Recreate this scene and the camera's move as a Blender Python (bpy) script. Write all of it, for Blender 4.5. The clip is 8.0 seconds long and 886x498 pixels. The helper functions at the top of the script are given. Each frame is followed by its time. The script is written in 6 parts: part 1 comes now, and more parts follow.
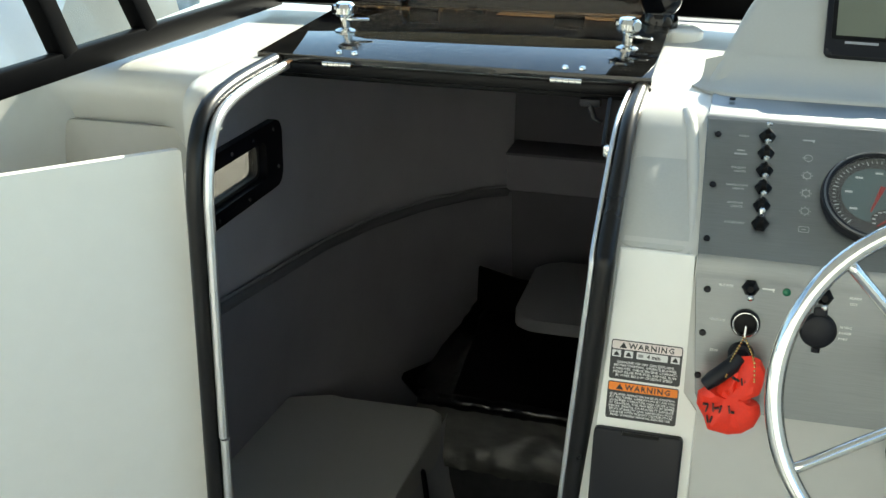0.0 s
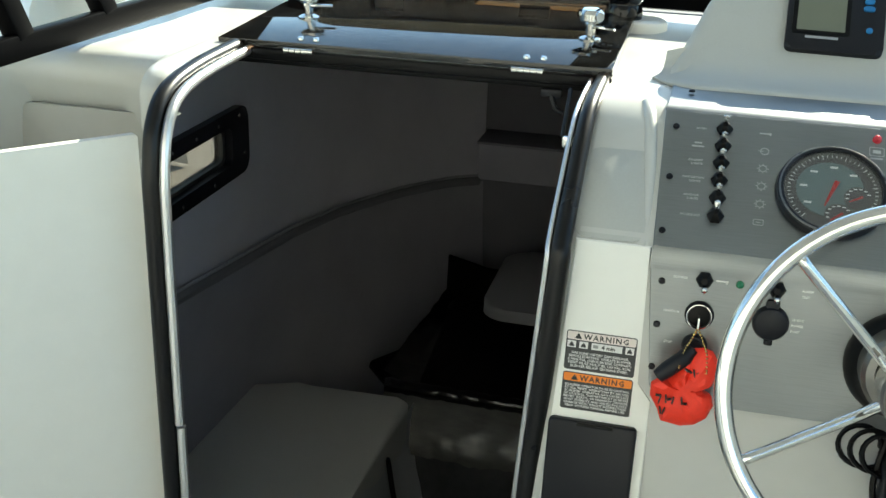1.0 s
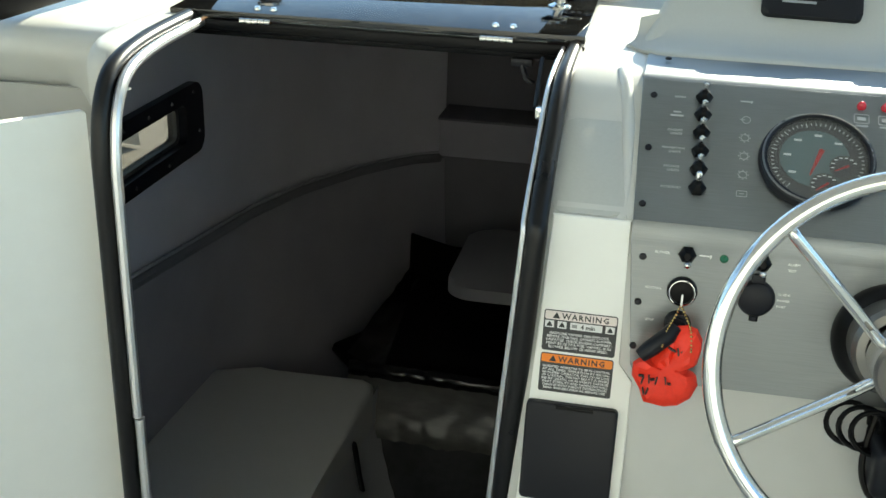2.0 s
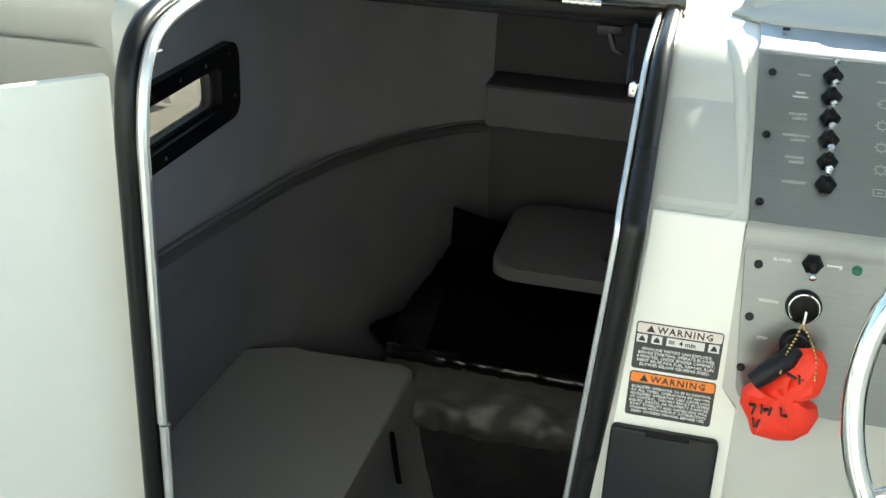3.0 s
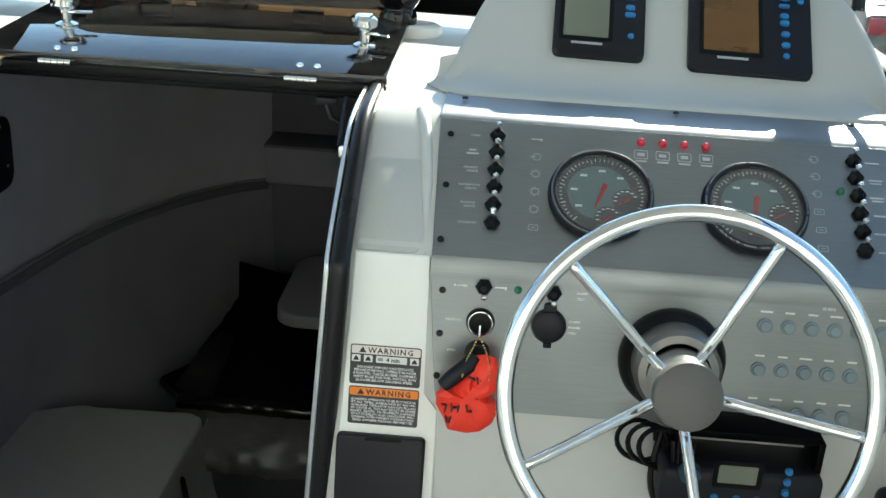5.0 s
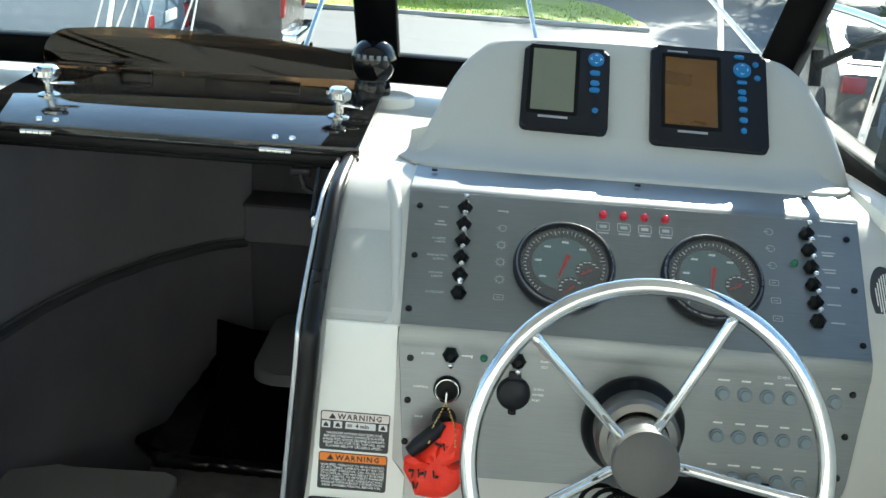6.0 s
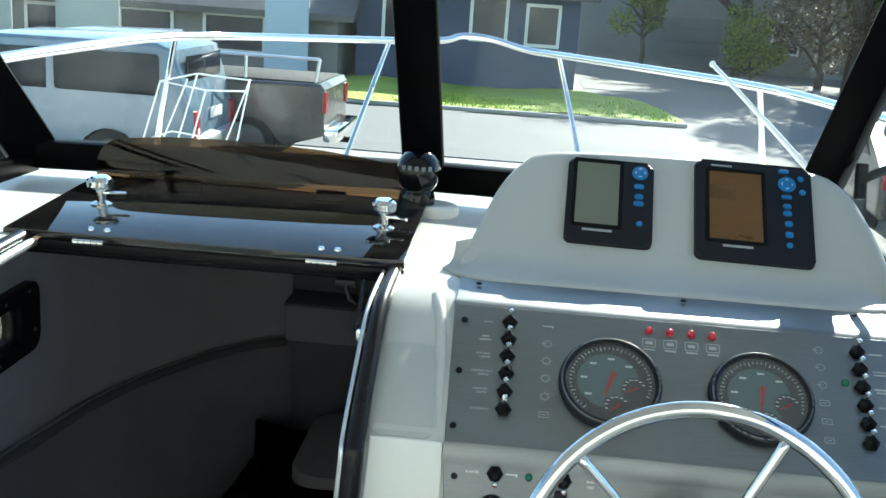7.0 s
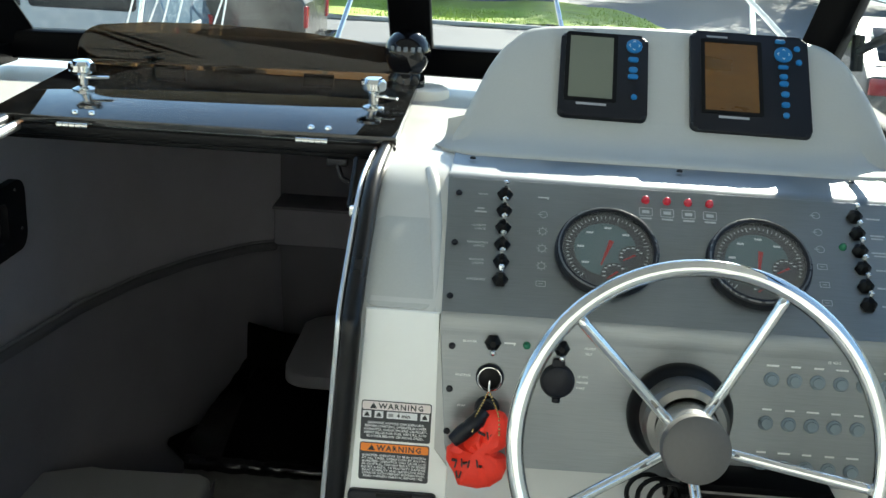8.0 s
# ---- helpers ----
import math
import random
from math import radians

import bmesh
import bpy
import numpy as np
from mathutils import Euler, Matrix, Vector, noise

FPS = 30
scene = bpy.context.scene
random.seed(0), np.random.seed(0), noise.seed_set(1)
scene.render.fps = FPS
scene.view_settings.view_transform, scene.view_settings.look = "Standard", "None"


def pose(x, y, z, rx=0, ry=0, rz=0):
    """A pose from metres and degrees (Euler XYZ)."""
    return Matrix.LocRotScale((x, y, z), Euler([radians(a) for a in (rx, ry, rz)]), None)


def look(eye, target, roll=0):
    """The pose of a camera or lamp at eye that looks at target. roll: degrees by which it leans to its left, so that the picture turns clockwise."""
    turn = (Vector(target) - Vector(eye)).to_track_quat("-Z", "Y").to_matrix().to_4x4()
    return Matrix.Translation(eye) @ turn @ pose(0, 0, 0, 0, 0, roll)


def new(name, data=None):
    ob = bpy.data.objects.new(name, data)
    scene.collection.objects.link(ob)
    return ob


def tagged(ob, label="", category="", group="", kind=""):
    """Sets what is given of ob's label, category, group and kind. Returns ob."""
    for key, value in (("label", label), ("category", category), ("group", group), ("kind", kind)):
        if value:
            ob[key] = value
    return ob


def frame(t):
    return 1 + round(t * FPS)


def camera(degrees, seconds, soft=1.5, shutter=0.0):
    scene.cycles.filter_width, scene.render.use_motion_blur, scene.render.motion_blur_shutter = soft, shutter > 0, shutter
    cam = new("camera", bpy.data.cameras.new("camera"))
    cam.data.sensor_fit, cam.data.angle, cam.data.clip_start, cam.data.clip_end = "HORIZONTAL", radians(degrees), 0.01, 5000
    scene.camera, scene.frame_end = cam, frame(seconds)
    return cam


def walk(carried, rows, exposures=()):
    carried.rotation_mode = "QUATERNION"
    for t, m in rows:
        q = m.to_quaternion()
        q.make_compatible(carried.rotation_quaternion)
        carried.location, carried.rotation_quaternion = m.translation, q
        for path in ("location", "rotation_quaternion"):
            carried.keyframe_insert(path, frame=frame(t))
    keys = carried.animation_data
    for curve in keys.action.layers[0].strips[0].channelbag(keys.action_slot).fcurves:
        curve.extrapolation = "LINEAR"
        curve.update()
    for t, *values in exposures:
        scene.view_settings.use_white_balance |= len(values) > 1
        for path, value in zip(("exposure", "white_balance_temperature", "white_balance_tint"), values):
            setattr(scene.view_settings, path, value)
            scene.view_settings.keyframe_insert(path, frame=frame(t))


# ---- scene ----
cam = camera(45.4, 8.0)
PATH = [
    (0, (0.148, 0.044, 1.483), (-0.332, 1.844, 0.755), 0.8),
    (0.5, (0.19, 0.013, 1.49), (-0.184, 1.853, 0.8), 1.2),
    (1, (0.173, 0.054, 1.483), (-0.265, 1.856, 0.736), 1.9),
    (1.5, (0.162, 0.049, 1.479), (-0.193, 1.866, 0.724), 1.9),
    (3, (0.06, 0.267, 1.419), (-0.335, 2.035, 0.572), 2.8),
    (3.5, (0.015, 0.239, 1.428), (-0.506, 1.979, 0.591), 1.4),
    (4, (0.049, 0.209, 1.442), (-0.404, 1.987, 0.644), 2.5),
    (4.5, (0.139, 0.16, 1.465), (-0.063, 1.998, 0.702), 3.7),
    (5, (0.193, 0.089, 1.495), (0.125, 1.947, 0.756), 3.6),
    (6.5, (0.21, 0.058, 1.546), (0.166, 1.978, 0.988), 4.1),
    (7, (0.197, 0.065, 1.559), (0.072, 2.001, 1.074), 3.9),
    (7.5, (0.195, 0.069, 1.544), (0.075, 1.988, 0.991), 3.8),
    (8, (0.19, 0.066, 1.497), (0.103, 1.962, 0.867), 3.1),
]
EXPOSURES = [(0.0, 2.07, 7450, -1), (1.0, 2.05, 7450, -2), (1.6, 2.06, 7450, -2), (2.9, 2.46, 7450, -2), (3.6, 2.80, 7450, -1), (4.2, 2.36, 7300, -2), (5.0, 2.10, 7100, 0), (6.4, 1.98, 6750, -2), (7.1, 1.85, 6650, -3), (8.0, 1.84, 6950, 0)]
walk(cam, [(t, look(eye, target, roll)) for t, eye, target, roll in PATH], EXPOSURES)

# ---- light ----
world = bpy.data.worlds.new("sky")
scene.world = world
world.use_nodes = True
SUN_EL, SUN_AZ = 30.6, 19.2      # degrees up, and to the right of straight ahead
wn = world.node_tree
sky = wn.nodes.new("ShaderNodeTexSky")
sky.sky_type, sky.sun_disc = "NISHITA", False
sky.dust_density, sky.ozone_density = 0.1, 2.4
sky.sun_elevation, sky.sun_rotation = radians(SUN_EL), radians(SUN_AZ)
wn.links.new(sky.outputs[0], wn.nodes["Background"].inputs[0])
wn.nodes["Background"].inputs[1].default_value = 0.10
sun = new("sun", bpy.data.lights.new("sun", "SUN"))
sun.data.energy, sun.data.angle, sun.data.color = 3.6, radians(0.6), (1.0, 0.975, 0.93)
sun_way = Vector((math.sin(radians(SUN_AZ)) * math.cos(radians(SUN_EL)), math.cos(radians(SUN_AZ)) * math.cos(radians(SUN_EL)), math.sin(radians(SUN_EL))))
sun.matrix_world = look(sun_way * 20, (0, 0, 0))


# ---- materials ----
def mat(name, color, rough=0.5, metal=0.0, var=0.06, scale=6.0, grain=60.0, bump=0.0, coat=0.0, stretch=None, spec=0.5, rvar=0.08):
    """A surface with colour variation at two scales, uneven gloss and fine relief; sizes in metres."""
    m = bpy.data.materials.new(name)
    m.use_nodes = True
    nt, b = m.node_tree, m.node_tree.nodes["Principled BSDF"]
    co = nt.nodes.new("ShaderNodeTexCoord")
    mp = nt.nodes.new("ShaderNodeMapping")
    mp.inputs["Scale"].default_value = stretch or (1, 1, 1)
    nt.links.new(co.outputs["Object"], mp.inputs[0])
    n1, n2 = nt.nodes.new("ShaderNodeTexNoise"), nt.nodes.new("ShaderNodeTexNoise")
    n1.inputs["Scale"].default_value, n2.inputs["Scale"].default_value = scale, grain
    n1.inputs["Detail"].default_value, n2.inputs["Detail"].default_value = 5, 3
    nt.links.new(co.outputs["Object"], n1.inputs[0])
    nt.links.new(mp.outputs[0], n2.inputs[0])
    add = nt.nodes.new("ShaderNodeMath")
    add.operation = "ADD"
    nt.links.new(n1.outputs[0], add.inputs[0])
    nt.links.new(n2.outputs[0], add.inputs[1])
    ramp = nt.nodes.new("ShaderNodeMapRange")
    ramp.inputs[1].default_value, ramp.inputs[2].default_value = 0.6, 1.4
    ramp.inputs[3].default_value, ramp.inputs[4].default_value = 1 - var, 1 + var
    nt.links.new(add.outputs[0], ramp.inputs[0])
    mul = nt.nodes.new("ShaderNodeVectorMath")
    mul.operation = "SCALE"
    mul.inputs[0].default_value = color
    nt.links.new(ramp.outputs[0], mul.inputs["Scale"])
    nt.links.new(mul.outputs[0], b.inputs["Base Color"])
    rr = nt.nodes.new("ShaderNodeMapRange")
    rr.inputs[1].default_value, rr.inputs[2].default_value = 0.6, 1.4
    rr.inputs[3].default_value, rr.inputs[4].default_value = max(rough - rvar, 0.02), min(rough + rvar, 1)
    nt.links.new(add.outputs[0], rr.inputs[0])
    nt.links.new(rr.outputs[0], b.inputs["Roughness"])
    b.inputs["Metallic"].default_value = metal
    b.inputs["Specular IOR Level"].default_value = spec
    b.inputs["Coat Weight"].default_value = coat
    b.inputs["Coat Roughness"].default_value = 0.12
    if bump:
        bp = nt.nodes.new("ShaderNodeBump")
        bp.inputs["Strength"].default_value, bp.inputs["Distance"].default_value = bump, 0.002
        nt.links.new(n2.outputs[0], bp.inputs["Height"])
        nt.links.new(bp.outputs[0], b.inputs["Normal"])
    return m


def pane(name, tint, rough=0.0, gloss=1.0, ior=1.45, dust=0.0):
    """Thin glass: lets tinted light through and mirrors at its surface; dust is a thin pale film on it."""
    m = bpy.data.materials.new(name)
    m.use_nodes = True
    nt = m.node_tree
    nt.nodes.clear()
    out = nt.nodes.new("ShaderNodeOutputMaterial")
    tr, gl, mix, lw = (nt.nodes.new(k) for k in ("ShaderNodeBsdfTransparent", "ShaderNodeBsdfGlossy", "ShaderNodeMixShader", "ShaderNodeLayerWeight"))
    tr.inputs[0].default_value = (*tint, 1)
    gl.inputs["Color"].default_value = (1, 1, 1, 1)
    gl.inputs["Roughness"].default_value = rough
    lw.inputs[0].default_value = 0.5
    low = ((ior - 1) / (ior + 1)) ** 2
    power, k = nt.nodes.new("ShaderNodeMath"), nt.nodes.new("ShaderNodeMath")
    power.operation, k.operation = "POWER", "MULTIPLY_ADD"
    power.inputs[1].default_value = 5.0
    k.inputs[1].default_value, k.inputs[2].default_value = (1 - low) * gloss, low * gloss
    nt.links.new(lw.outputs["Facing"], power.inputs[0])
    nt.links.new(power.outputs[0], k.inputs[0])
    nt.links.new(k.outputs[0], mix.inputs[0])
    nt.links.new(tr.outputs[0], mix.inputs[1])
    nt.links.new(gl.outputs[0], mix.inputs[2])
    if dust:
        film, over, ns, mr = (nt.nodes.new(k) for k in ("ShaderNodeBsdfDiffuse", "ShaderNodeMixShader", "ShaderNodeTexNoise", "ShaderNodeMapRange"))
        film.inputs[0].default_value = (0.75, 0.78, 0.78, 1)
        ns.inputs["Scale"].default_value, ns.inputs["Detail"].default_value = 7, 6
        mr.inputs[1].default_value, mr.inputs[2].default_value = 0.3, 0.7
        mr.inputs[3].default_value, mr.inputs[4].default_value = dust * 0.4, dust * 1.6
        nt.links.new(ns.outputs[0], mr.inputs[0])
        nt.links.new(mr.outputs[0], over.inputs[0])
        nt.links.new(mix.outputs[0], over.inputs[1])
        nt.links.new(film.outputs[0], over.inputs[2])
        nt.links.new(over.outputs[0], out.inputs[0])
    else:
        nt.links.new(mix.outputs[0], out.inputs[0])
    return m


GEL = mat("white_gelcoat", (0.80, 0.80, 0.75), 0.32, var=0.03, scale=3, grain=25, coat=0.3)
# white gelcoat dimmed as shade, for helm moulding, dash rim and port deck
GELDIM = mat("dimmed_white_gelcoat", (0.55, 0.555, 0.53), 0.36, var=0.04, scale=3, grain=25, coat=0.25)
GELGREY = mat("pale_grey_gelcoat", (0.465, 0.475, 0.455), 0.42, var=0.03, scale=3, grain=300, bump=0.05)
DOORWHITE = mat("white_laminate", (0.86, 0.865, 0.82), 0.35, var=0.02, scale=2, grain=30)
LINER = mat("grey_cabin_carpet", (0.60, 0.585, 0.64), 0.95, var=0.12, scale=5, grain=500, bump=0.5, spec=0.1)
# cabin carpet with shade put into its colour, for ceiling, lower walls and base
LINERSHADE = mat("shaded_grey_cabin_carpet", (0.38, 0.37, 0.41), 0.95, var=0.14, scale=5, grain=500, bump=0.5, spec=0.1)
VINYL = mat("light_grey_vinyl", (0.60, 0.60, 0.585), 0.45, var=0.05, scale=4, grain=400, bump=0.15)
POLY = mat("clear_wrapped_vinyl", (0.115, 0.113, 0.105), 0.36, var=0.30, scale=14, grain=45, bump=0.45, coat=0.15, stretch=(0.5, 1, 1.6))
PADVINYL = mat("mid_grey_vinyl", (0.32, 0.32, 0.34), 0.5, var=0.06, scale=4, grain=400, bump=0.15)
# the same carpet, darker still, as the dimness at the cabin's forward end
LINERDEEPSHADE = mat("deep_shaded_cabin_carpet", (0.21, 0.205, 0.225), 0.95, var=0.14, scale=5, grain=500, bump=0.5, spec=0.1)
SHADEPOLY = mat("shaded_plastic_sheet", (0.055, 0.055, 0.058), 0.36, var=0.35, scale=9, grain=40, bump=0.6, coat=0.1)
SKIRT = mat("grey_vinyl_skirt", (0.56, 0.57, 0.60), 0.4, var=0.15, scale=6, grain=300, bump=0.2)
DARKPOLY = mat("black_plastic_sheet", (0.003, 0.003, 0.0035), 0.5, var=0.3, scale=9, grain=40, bump=0.5, spec=0.1)
DARKROLL = mat("shiny_black_sheet", (0.006, 0.006, 0.007), 0.18, var=0.3, scale=9, grain=40, bump=0.6, coat=0.3)
RUBBER = mat("black_rubber", (0.005, 0.005, 0.0055), 0.34, var=0.05, grain=20, spec=0.15, rvar=0.02)
GASKET = mat("glossy_black_gasket", (0.006, 0.006, 0.007), 0.3, var=0.05, grain=20, spec=0.35, rvar=0.04)
ALU = mat("satin_aluminium_trim", (0.85, 0.85, 0.85), 0.38, 1.0, var=0.02, grain=20, rvar=0.03)
STEEL = mat("brushed_stainless_steel", (0.265, 0.28, 0.285), 0.40, 1.0, var=0.17, scale=7, grain=30, bump=0.012, stretch=(1, 40, 40), rvar=0.13)
SATIN = mat("bright_satin_steel", (0.84, 0.84, 0.83), 0.22, 1.0, var=0.03, grain=60, rvar=0.04)
CHROME = mat("polished_stainless_steel", (0.80, 0.80, 0.78), 0.06, 1.0, var=0.03, grain=60, rvar=0.03)
BLACK = mat("black_plastic", (0.007, 0.008, 0.012), 0.42, var=0.12, grain=400, bump=0.06, spec=0.3)
BLACKFRAME = mat("black_painted_aluminium", (0.0025, 0.0025, 0.003), 0.4, spec=0.03, var=0.15, grain=80, rvar=0.05)
FLANGE = mat("brushed_hub_flange", (0.20, 0.195, 0.185), 0.38, 1.0, var=0.08, scale=20, grain=80, stretch=(1, 30, 30))
BEZEL = mat("worn_bezel_rim", (0.14, 0.14, 0.145), 0.3, 0.6, var=0.1, grain=80)
CAPGREY = mat("grey_hub_cap", (0.10, 0.095, 0.09), 0.45, var=0.08, grain=200)
RED = mat("orange_red_foam", (0.92, 0.040, 0.018), 0.5, var=0.08, scale=20, grain=300, bump=0.15)
WHITEINK = mat("white_ink", (0.74, 0.74, 0.73), 0.5, var=0.02)
FADEDINK = mat("faded_pale_ink", (0.52, 0.53, 0.535), 0.5, var=0.08, scale=40, grain=300)
BLACKINK = mat("black_ink", (0.02, 0.02, 0.02), 0.5, var=0.05)
LABELBLACK = mat("black_label_vinyl", (0.035, 0.036, 0.038), 0.35, var=0.05)
LABELWHITE = mat("pinkish_white_label_vinyl", (0.78, 0.70, 0.66), 0.35, var=0.03)
LABELORANGE = mat("orange_label_vinyl", (0.90, 0.24, 0.02), 0.35, var=0.03)
BRASS = mat("brass_beads", (0.75, 0.55, 0.22), 0.25, 1.0, var=0.05)
BLUEKEY = mat("blue_rubber_key", (0.010, 0.16, 0.40), 0.35, var=0.05)
BREAKER = mat("blue_grey_breaker", (0.20, 0.25, 0.28), 0.5, var=0.08)
GREENLED = mat("green_lens", (0.02, 0.16, 0.08), 0.2, var=0.05)
REDLED = mat("red_lens", (0.55, 0.02, 0.04), 0.15, var=0.05, coat=0.5)
LCD = mat("grey_green_liquid_crystal_screen", (0.145, 0.16, 0.118), 0.3, var=0.015, scale=4, grain=900, coat=0.5)
DIAL = mat("grey_dial_face", (0.14, 0.19, 0.19), 0.5, var=0.06)
DIALRIM = mat("dark_dial_rim", (0.085, 0.08, 0.078), 0.4, var=0.06)
NEEDLE = mat("red_needle", (0.50, 0.035, 0.03), 0.4, var=0.04)
SMOKEDLOW = pane("smoked_acrylic_flat", (0.10, 0.075, 0.055), 0.006, 1.0, 1.62, 0.008)
SMOKED = pane("smoked_acrylic", (0.33, 0.25, 0.17), 0.008, 0.8, 1.45)
TINTED = pane("tinted_acrylic", (0.55, 0.53, 0.50), 0.02, 1.0, 1.45, 0.05)
CLEAR = pane("clear_glass", (0.95, 0.97, 0.96), 0.0, 1.0, 1.4, 0.035)
DIALGLASS = pane("dial_glass", (0.92, 0.93, 0.93), 0.02, 1.0, 1.5)
ASPHALT = mat("grey_asphalt", (0.16, 0.16, 0.165), 0.85, var=0.18, scale=0.6, grain=30, bump=0.3)
CONCRETE = mat("pale_concrete", (0.36, 0.355, 0.33), 0.85, var=0.12, scale=0.8, grain=20, bump=0.2)
GRASS = mat("mown_grass", (0.32, 0.41, 0.045), 0.8, var=0.4, scale=1.5, grain=25, bump=0.6)
CARWHITE = mat("pale_blue_white_car_paint", (0.135, 0.195, 0.25), 0.25, var=0.03, coat=0.8)
CARDARK = mat("dark_grey_car_paint", (0.030, 0.028, 0.026), 0.3, var=0.06, coat=0.8)
CARBLUE = mat("blue_grey_car_paint", (0.16, 0.24, 0.36), 0.3, var=0.06, coat=0.8)
CARGLASS = mat("dark_car_window", (0.012, 0.015, 0.02), 0.12, var=0.1, spec=0.2)
TAIL = mat("red_tail_lens", (0.36, 0.015, 0.02), 0.2, var=0.05)
WHEELRIM = mat("dull_wheel_rim", (0.10, 0.10, 0.10), 0.5, 0.5, var=0.1)
TYRE = mat("tyre_rubber", (0.015, 0.015, 0.015), 0.8, var=0.2)
GELDARK = mat("grey_gelcoat_inset", (0.47, 0.48, 0.455), 0.4, var=0.04, scale=3, grain=300, bump=0.05)
BLUEWALL = mat("blue_siding", (0.035, 0.06, 0.12), 0.7, var=0.12, scale=1, grain=15)
GREYWALL = mat("weathered_grey_siding", (0.25, 0.245, 0.24), 0.8, var=0.15, scale=1, grain=15)
BOUNCEWALL = mat("pale_bounce_siding", (0.345, 0.34, 0.322), 0.8, var=0.08, scale=1, grain=15)
TANWALL = mat("tan_siding", (0.20, 0.195, 0.19), 0.8, var=0.1, scale=1, grain=15)
SHINGLE = mat("grey_brown_shingle", (0.13, 0.12, 0.12), 0.9, var=0.25, scale=2, grain=14, bump=0.5)
WINDARK = mat("dark_house_window", (0.03, 0.035, 0.045), 0.1, var=0.15)
WHITETRIM = mat("white_house_trim", (0.70, 0.70, 0.68), 0.5, var=0.05)
BARK = mat("brown_bark", (0.10, 0.075, 0.055), 0.9, var=0.3, grain=40, bump=0.6)


def leafy(name, color):
    m = mat(name, color, 0.6, var=0.35, scale=1.2, grain=6)
    nt, b = m.node_tree, m.node_tree.nodes["Principled BSDF"]
    geo = nt.nodes.new("ShaderNodeNewGeometry")
    hsv = nt.nodes.new("ShaderNodeHueSaturation")
    mr = nt.nodes.new("ShaderNodeMapRange")
    mr.inputs[3].default_value, mr.inputs[4].default_value = 0.5, 1.7
    nt.links.new(geo.outputs["Random Per Island"], mr.inputs[0])
    nt.links.new(mr.outputs[0], hsv.inputs["Value"])
    nt.links.new(b.inputs["Base Color"].links[0].from_socket, hsv.inputs["Color"])
    nt.links.new(hsv.outputs[0], b.inputs["Base Color"])
    return m


LEAF = leafy("green_leaves", (0.07, 0.13, 0.03))
LEAFYELLOW = leafy("yellow_green_leaves", (0.16, 0.19, 0.03))
LEAFRED = leafy("brown_red_leaves", (0.12, 0.085, 0.045))


# ---- mesh helpers ----
T = Matrix.Translation


def finish(name, bm, material, angle=35):
    me = bpy.data.meshes.new(name)
    bmesh.ops.recalc_face_normals(bm, faces=bm.faces)
    bm.to_mesh(me)
    bm.free()
    for m in (material if isinstance(material, (list, tuple)) else [material]):
        me.materials.append(m)
    me.polygons.foreach_set("use_smooth", [True] * len(me.polygons))
    me.set_sharp_from_angle(angle=radians(angle))
    return me


def part(name, bm, material, parent=None, label="", angle=35):
    """One mesh, drawn in world places, under a thing or a part."""
    ob = new(name, finish(name, bm, material, angle))
    if parent is not None:
        ob.parent = parent
        ob.matrix_parent_inverse = T(-parent.location) if parent.type == "EMPTY" else Matrix.Identity(4)
    if label:
        ob["label"] = label
    return ob


def thing(name, at, label, category, group="", kind=""):
    ob = new(name)
    ob.empty_display_size = 0.05
    ob.location = at
    return tagged(ob, label, category, group, kind)


def solid(name, bm, material, label, category="", kind="", angle=35):
    return tagged(part(name, bm, material, angle=angle), label, category, kind=kind)


def box(bm, c, s, m=None, bevel=0.0, seg=2):
    r = bmesh.ops.create_cube(bm, size=1.0, matrix=(m or Matrix.Identity(4)) @ Matrix.Translation(c) @ Matrix.Diagonal((*s, 1)))
    if bevel:
        es = list({e for v in r["verts"] for e in v.link_edges})
        bmesh.ops.bevel(bm, geom=es, offset=bevel, segments=seg, affect="EDGES", profile=0.5, clamp_overlap=True)
    return bm


def prism(bm, poly, depth, m=None, bevel=0.0, seg=2):
    """A polygon in the plane of m (its x and y), grown along its z; the rims rounded."""
    m = m or Matrix.Identity(4)
    lo = [bm.verts.new(m @ Vector((x, y, 0))) for x, y in poly]
    hi = [bm.verts.new(m @ Vector((x, y, depth))) for x, y in poly]
    n = len(poly)
    bm.faces.new(lo[::-1])
    top = bm.faces.new(hi)
    for i in range(n):
        bm.faces.new((lo[i], lo[(i + 1) % n], hi[(i + 1) % n], hi[i]))
    if bevel:
        es = list(top.edges)
        bmesh.ops.bevel(bm, geom=es, offset=bevel, segments=seg, affect="EDGES", profile=0.5, clamp_overlap=True)
    return bm


def rounded(x0, y0, x1, y1, r, n=5):
    pts = []
    for cx, cy, a in ((x1 - r, y1 - r, 0), (x0 + r, y1 - r, 90), (x0 + r, y0 + r, 180), (x1 - r, y0 + r, 270)):
        for i in range(n + 1):
            t = radians(a + 90 * i / n)
            pts.append((cx + r * math.cos(t), cy + r * math.sin(t)))
    return pts


def circle(cx, cy, r, n=32):
    return [(cx + r * math.cos(2 * math.pi * i / n), cy + r * math.sin(2 * math.pi * i / n)) for i in range(n)]


